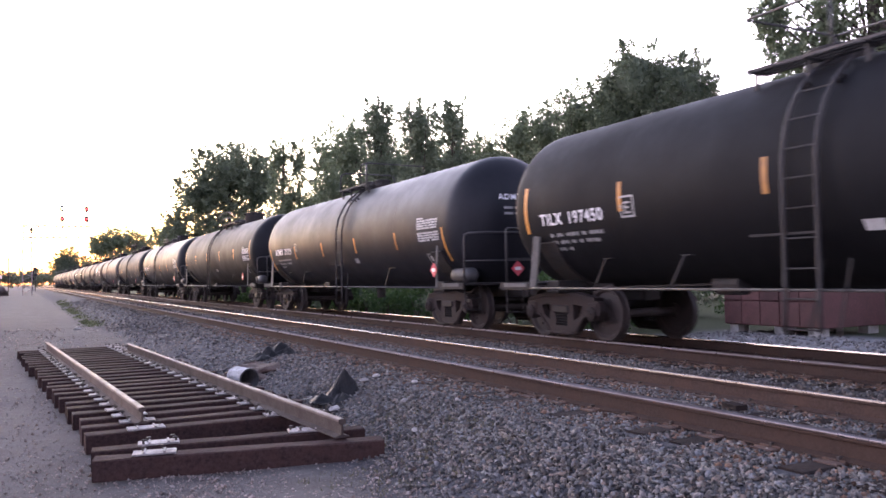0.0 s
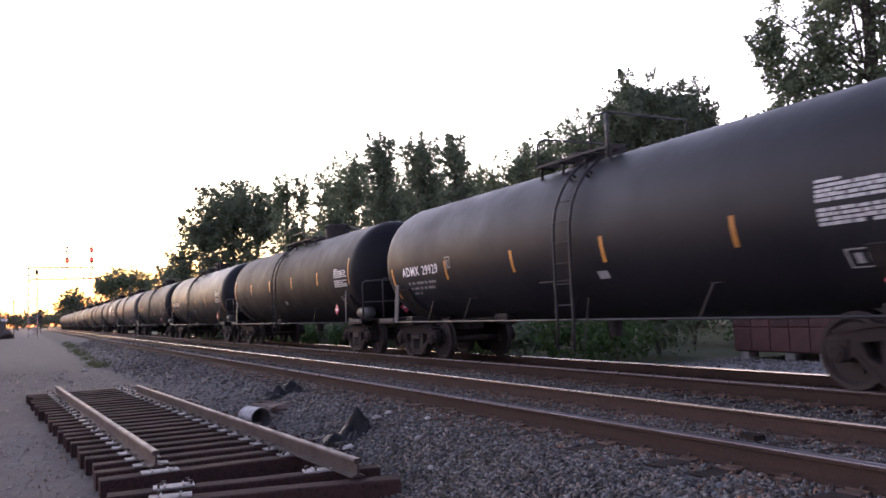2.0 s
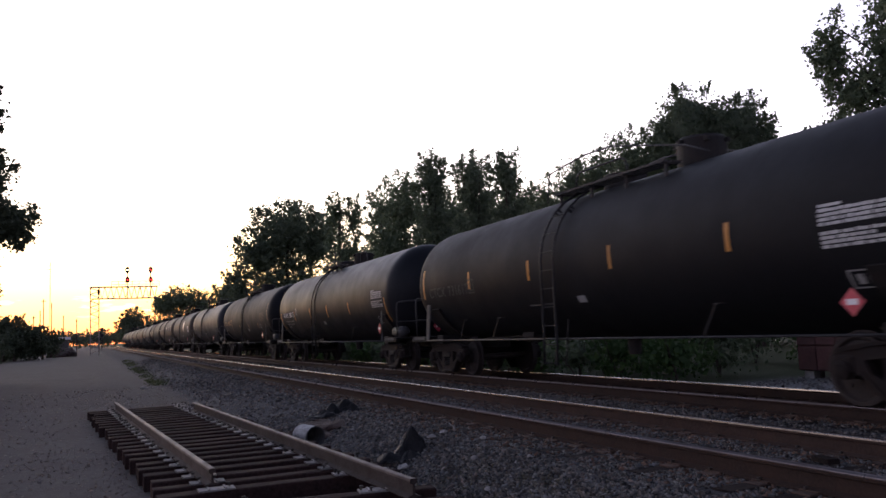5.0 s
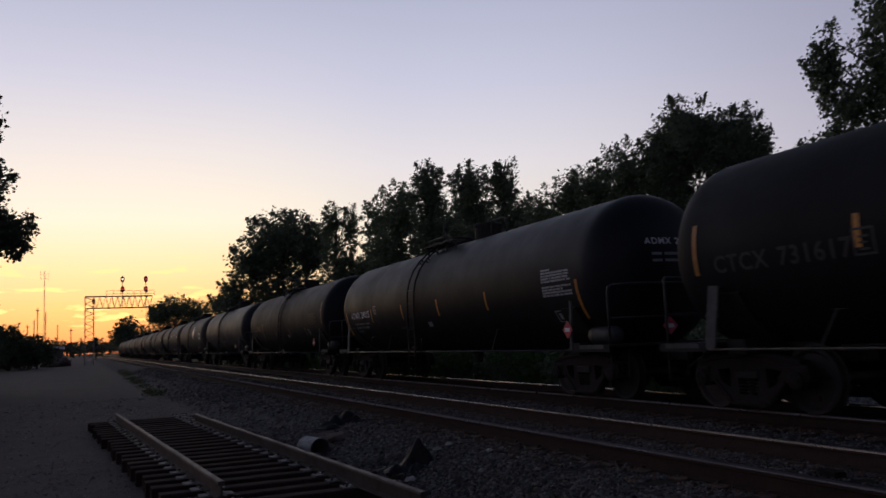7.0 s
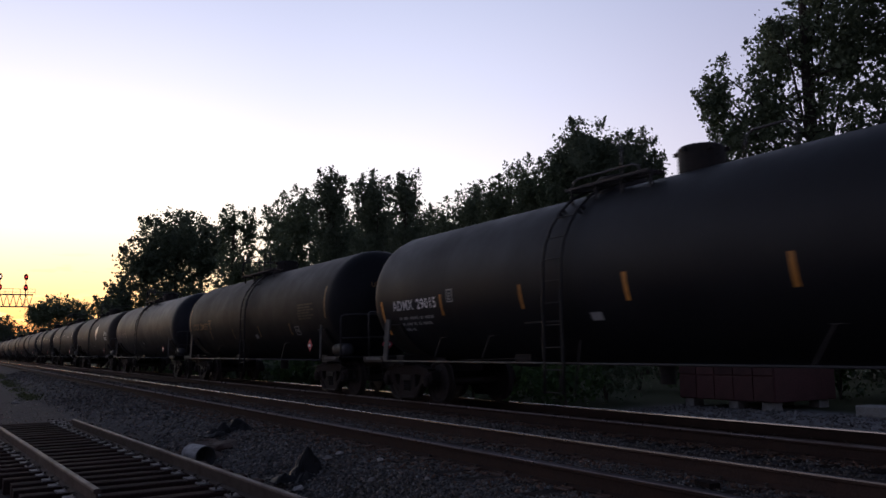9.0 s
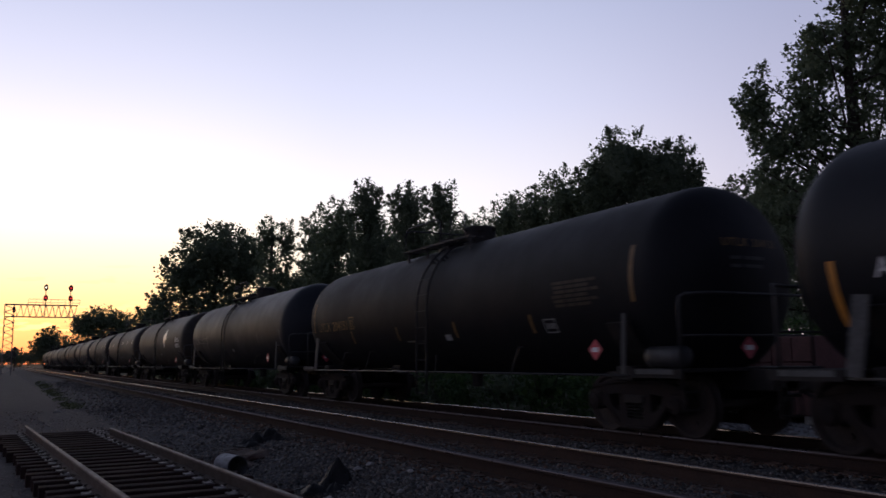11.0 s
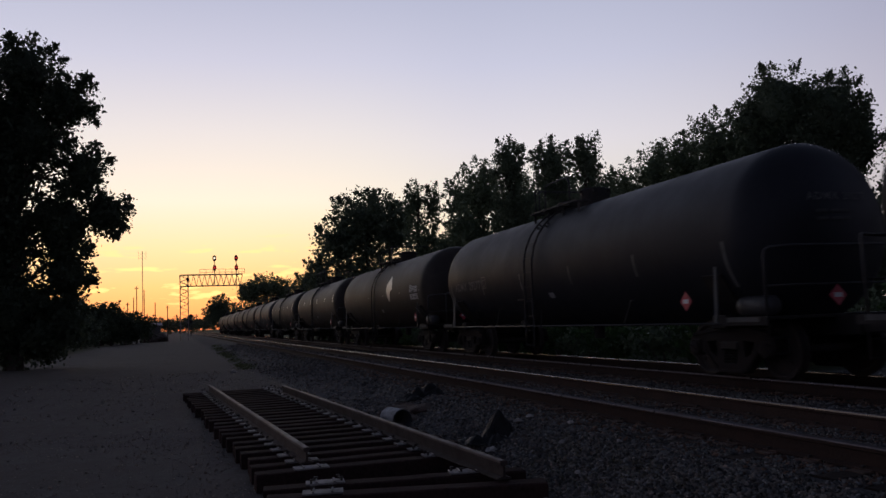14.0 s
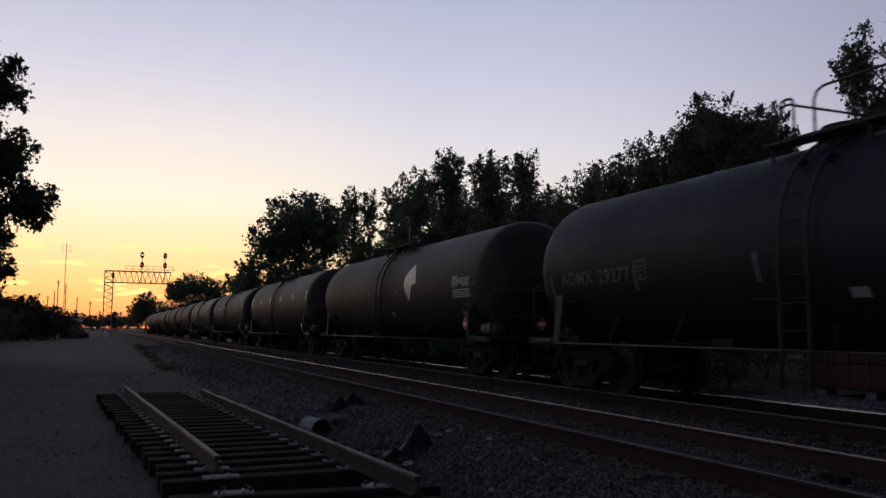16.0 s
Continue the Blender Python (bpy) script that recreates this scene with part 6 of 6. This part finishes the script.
def build_grass():
    """A thin strip of weeds where the road meets the ballast, and sparse tufts by the loose track panel."""
    n = 3600
    y = RNG.uniform(34, 84, n)
    x = 2.72 + 0.013 * (y - 40) + RNG.normal(0, 0.2, n)
    keep = np.sin(y * 0.9) + np.sin(y * 0.37 + 1.0) + RNG.normal(0, 0.8, n) > -0.2
    v = blades(x[keep], y[keep], RNG.uniform(0.02, 0.07, keep.sum()), 0.02 + 0.025 * RNG.random(keep.sum()), 0.06)
    tagged(new("weeds", quads_mesh("weeds", v, np.arange(len(v)).reshape(-1, 4), M["grass"])), "thin strip of green weeds along the ballast", "weeds", kind="stuff")
    c = scatter(2.1, 4.0, 5.6, 8.4, 34)
    c = c[(c[:, 0] > 3.0) | (c[:, 1] < 6.6)]
    k = np.repeat(np.arange(len(c)), 9)
    x, y = c[k, 0] + RNG.normal(0, 0.05, len(k)), c[k, 1] + RNG.normal(0, 0.05, len(k))
    v = blades(x, y, RNG.uniform(0.012, 0.05, len(k)), 0.003 + 0.004 * RNG.random(len(k)), 0.035)
    tagged(new("dry_grass", quads_mesh("dry_grass", v, np.arange(len(v)).reshape(-1, 4), M["dry_grass"])), "sparse dry grass tufts in the gravel", "grass", kind="stuff")


build_grass()


# ---------------------------------------------------------------- behind the tracks: red container on blocks
def build_container():
    c = thing("container", "faded red steel container standing on blocks", "container", at=pose(17.0, 12.95, 0.05))
    bm = bmesh.new()
    add_box(bm, (1.2, 1.5, 1.15), (2.4, 3.0, 1.9), bevel=0.02)
    part("body", bm, M["box_red"], c)
    bm = bmesh.new()
    add_box(bm, (-0.012, 0, 0), (0.03, 0.575, 0.59), bevel=0.008)
    panel = mesh_of("panel", bm, M["box_red"])
    for r in range(3):
        for k in range(5):
            part("panel", panel, None, c, at=pose(-0.012, 0.3 + 0.6 * k, 0.52 + 0.63 * r))
    bm = bmesh.new()
    add_box(bm, (0, 0, 0), (0.4, 0.3, 0.24), bevel=0.015)
    block = mesh_of("block", bm, M["concrete"])
    for x in (0.25, 2.1):
        for y in (0.3, 1.3, 2.75):
            part("block", block, None, c, "grey concrete block", at=pose(x, y, 0.09))


build_container()


def build_rubble():
    rnd = random.Random(9)
    for x, y in ((17.4, 10.6), (18.0, 9.7), (16.9, 8.9)):
        bm = bmesh.new()
        add_box(bm, (0, 0, 0.12), (0.5, 0.9, 0.26), bevel=0.03)
        ob = tagged(new("concrete_slab", mesh_of("concrete_slab", bm, M["concrete"])), "broken grey concrete slab lying in weeds", "slab")
        ob.location, ob.rotation_euler = (x, y, float(ground_z(x))), (rnd.uniform(-0.05, 0.05), 0.0, rnd.uniform(-0.5, 0.5))


build_rubble()


# ---------------------------------------------------------------- signal bridge
def lattice(bm, a, b, c, d, n, r):
    """Zigzag between the chords a-b and c-d."""
    a, b, c, d = map(Vector, (a, b, c, d))
    for k in range(n):
        p, q = a.lerp(b, k / n), c.lerp(d, (k + 0.5) / n)
        add_rod(bm, p, q, r, 5)
        add_rod(bm, q, a.lerp(b, (k + 1) / n), r, 5)


def build_signal_bridge():
    g = thing("signal_bridge", "cantilever lattice signal bridge over the tracks", "signal bridge", at=pose(0.45, 140, 0))
    legs = [(-0.1, -0.6), (1.15, -0.6), (-0.1, 0.6), (1.15, 0.6)]
    for x, y in legs:
        part("post", add_rod(bmesh.new(), (x, y, -0.1), (x, y, 10.7), 0.075, 8), M["galv"], g)
    bm = bmesh.new()
    for y in (-0.6, 0.6):
        lattice(bm, (-0.1, y, 0.3), (-0.1, y, 10.6), (1.15, y, 0.3), (1.15, y, 10.6), 10, 0.032)
    for x in (-0.1, 1.15):
        lattice(bm, (x, -0.6, 0.3), (x, -0.6, 10.6), (x, 0.6, 0.3), (x, 0.6, 10.6), 10, 0.032)
    part("tower_lattice", bm, M["galv"], g)
    for y in (-0.6, 0.6):
        for z in (8.85, 10.7):
            part("chord", add_rod(bmesh.new(), (-0.1, y, z), (9.9, y, z), 0.07, 8), M["galv"], g)
    bm = bmesh.new()
    for y in (-0.6, 0.6):
        lattice(bm, (1.15, y, 10.7), (9.9, y, 10.7), (1.15, y, 8.85), (9.9, y, 8.85), 10, 0.032)
    for z in (8.85, 10.7):
        for k in range(9):
            x = 1.15 + 8.75 * k / 8
            add_rod(bm, (x, -0.6, z), (x, 0.6, z), 0.04, 5)
    part("beam_lattice", bm, M["galv"], g)
    bm = bmesh.new()
    for z in (11.05, 11.55):
        add_rod(bm, (3.0, -0.6, z), (10.2, -0.6, z), 0.035, 5)
    for k in range(8):
        add_rod(bm, (3.0 + 7.2 * k / 7, -0.6, 10.7), (3.0 + 7.2 * k / 7, -0.6, 11.55), 0.03, 5)
    part("walkway_rail", bm, M["galv"], g)
    part("junction_box", add_box(bmesh.new(), (1.1, -0.75, 9.9), (0.35, 0.3, 0.8), bevel=0.03), M["signal_black"], g)
    oval = [(0.31 * math.cos(2 * math.pi * k / 24), 0.50 * math.sin(2 * math.pi * k / 24)) for k in range(24)]
    for x in (5.35, 8.85):
        part("signal_mast", add_rod(bmesh.new(), (x, -0.6, 8.85), (x, -0.6, 13.9), 0.06, 8), M["galv"], g)
        for j, z in enumerate((13.35, 11.75)):
            bm = bmesh.new()
            front = [bm.verts.new((x + a, -0.86, z + b)) for a, b in oval]
            back = [bm.verts.new((x + a, -0.74, z + b)) for a, b in oval]
            bm.faces.new(front)
            bm.faces.new(back[::-1])
            for k in range(24):
                bm.faces.new((front[k], back[k], back[(k + 1) % 24], front[(k + 1) % 24]))
            bmesh.ops.recalc_face_normals(bm, faces=bm.faces)
            h = part("signal_head", bm, M["signal_black"], g, "black oval signal head")
            for dz, lit in ((0.28, False), (0.0, True), (-0.28, False)):
                bm = bmesh.new()
                lathe(bm, [(-0.02, 0.14), (-0.03, 0.0)], 12, 'Y', (x, -0.86, z + dz), close=False)
                part("lens", bm, M[("lamp_pale" if x < 6 and j == 0 else "lamp_red") if lit else "signal_black"], h)
                bm = bmesh.new()
                lathe(bm, [(-0.26, 0.145), (0.0, 0.15)], 12, 'Y', (x, -0.86, z + dz), close=False)
                part("hood", bm, M["signal_black"], h)
    return g


build_signal_bridge()


def build_poles():
    m = thing("radio_mast", "thin steel radio mast with short cross arms", "mast", at=pose(-7.7, 200, 0))
    part("pole", add_rod(bmesh.new(), (0, 0, -0.1), (0, 0, 20.4), 0.075, 8), M["galv"], m)
    bm = bmesh.new()
    for z in (18.7, 19.7):
        add_rod(bm, (-0.8, 0, z), (0.8, 0, z), 0.025, 5)
    for x in (-0.8, 0.0, 0.8):
        add_rod(bm, (x, 0, 18.3), (x, 0, 20.4), 0.025, 5)
    part("antenna", bm, M["galv"], m)
    for x, y, h, arm in ((-9.0, 200, 12.2, 0.9), (-9.7, 201, 9.7, 0.0), (-5.0, 200, 8.4, 0.0), (-2.3, 200, 7.6, 0.7), (-7.5, 203, 11.5, 0.0), (-11.6, 212, 9.0, 0.8)):
        p = thing("utility_pole", "dark wooden utility pole standing beyond the road", "pole", "utility poles", at=pose(x, y, 0))
        part("pole", add_rod(bmesh.new(), (0, 0, -0.1), (0, 0, h), 0.10, 8), M["bark"], p)
        if arm:
            part("cross_arm", add_box(bmesh.new(), (0, 0, h - 0.5), (arm, 0.12, 0.14)), M["bark"], p)


build_poles()


def build_dwarf_signals():
    """Low mast signals beside the tracks, small with distance."""
    for x, y, h in ((2.6, 220, 4.6), (3.2, 221, 5.4)):
        g = thing("dwarf_signal", "low black track signal on a short mast", "signal", "low signals", at=pose(x, y, 0))
        part("mast", add_rod(bmesh.new(), (0, 0, -0.1), (0, 0, h), 0.09, 8), M["signal_black"], g)
        for z in (h, h - 1.5):
            bm = bmesh.new()
            lathe(bm, [(-0.12, 0.42), (0.12, 0.42)], 14, 'Y', (0, -0.2, z))
            part("signal_head", bm, M["signal_black"], g)


build_dwarf_signals()


def build_shed():
    s = thing("shed", "low dark shed with a pale metal roof", "shed", at=pose(-3.95, 150, 0))
    part("wall", add_box(bmesh.new(), (0, 0, 1.35), (2.1, 4, 2.7), bevel=0.03), M["wall_dark"], s)
    bm = bmesh.new()
    extrude_profile(bm, [(-1.25, 2.7), (1.25, 2.7), (1.25, 3.12), (-1.25, 3.12)], -2.3, 2.3)
    part("roof", bm, M["roof_white"], s, "pale metal roof")
    bm = bmesh.new()
    lump(bm, (0, 0, 0), (1.9, 2.4, 1.5), 4.4, 4, 0.4)
    ob = tagged(new("earth_mound", mesh_of("earth_mound", bm, M["soil"])), "low dark heap of earth beside the road", "mound")
    ob.location = (-3.7, 138, 0.0)


build_shed()


# ---------------------------------------------------------------- movement
def motions():
    """The train rolls steadily past; wheels turn with it."""
    for k, (car, wheels) in enumerate(TRAIN):
        y0 = FIRST + CAR_LENGTH * k + {0: 0.5, 1: 0.15, 2: -0.2, 3: -0.1}.get(k, 0.0)
        rows = [(t, pose(FAR_TRACK, y0 - SPEED * t, RAIL_TOP)) for t in (0.0, 4.0, 8.0, 12.0, 16.0)]
        walk(car, rows)
        if k < 8:
            for w, a in wheels:
                turn = math.degrees(SPEED / 0.458)
                walk(w, [(0.12 * j, pose(0, a, 0.458, turn * 0.12 * j)) for j in range(134)])


motions()
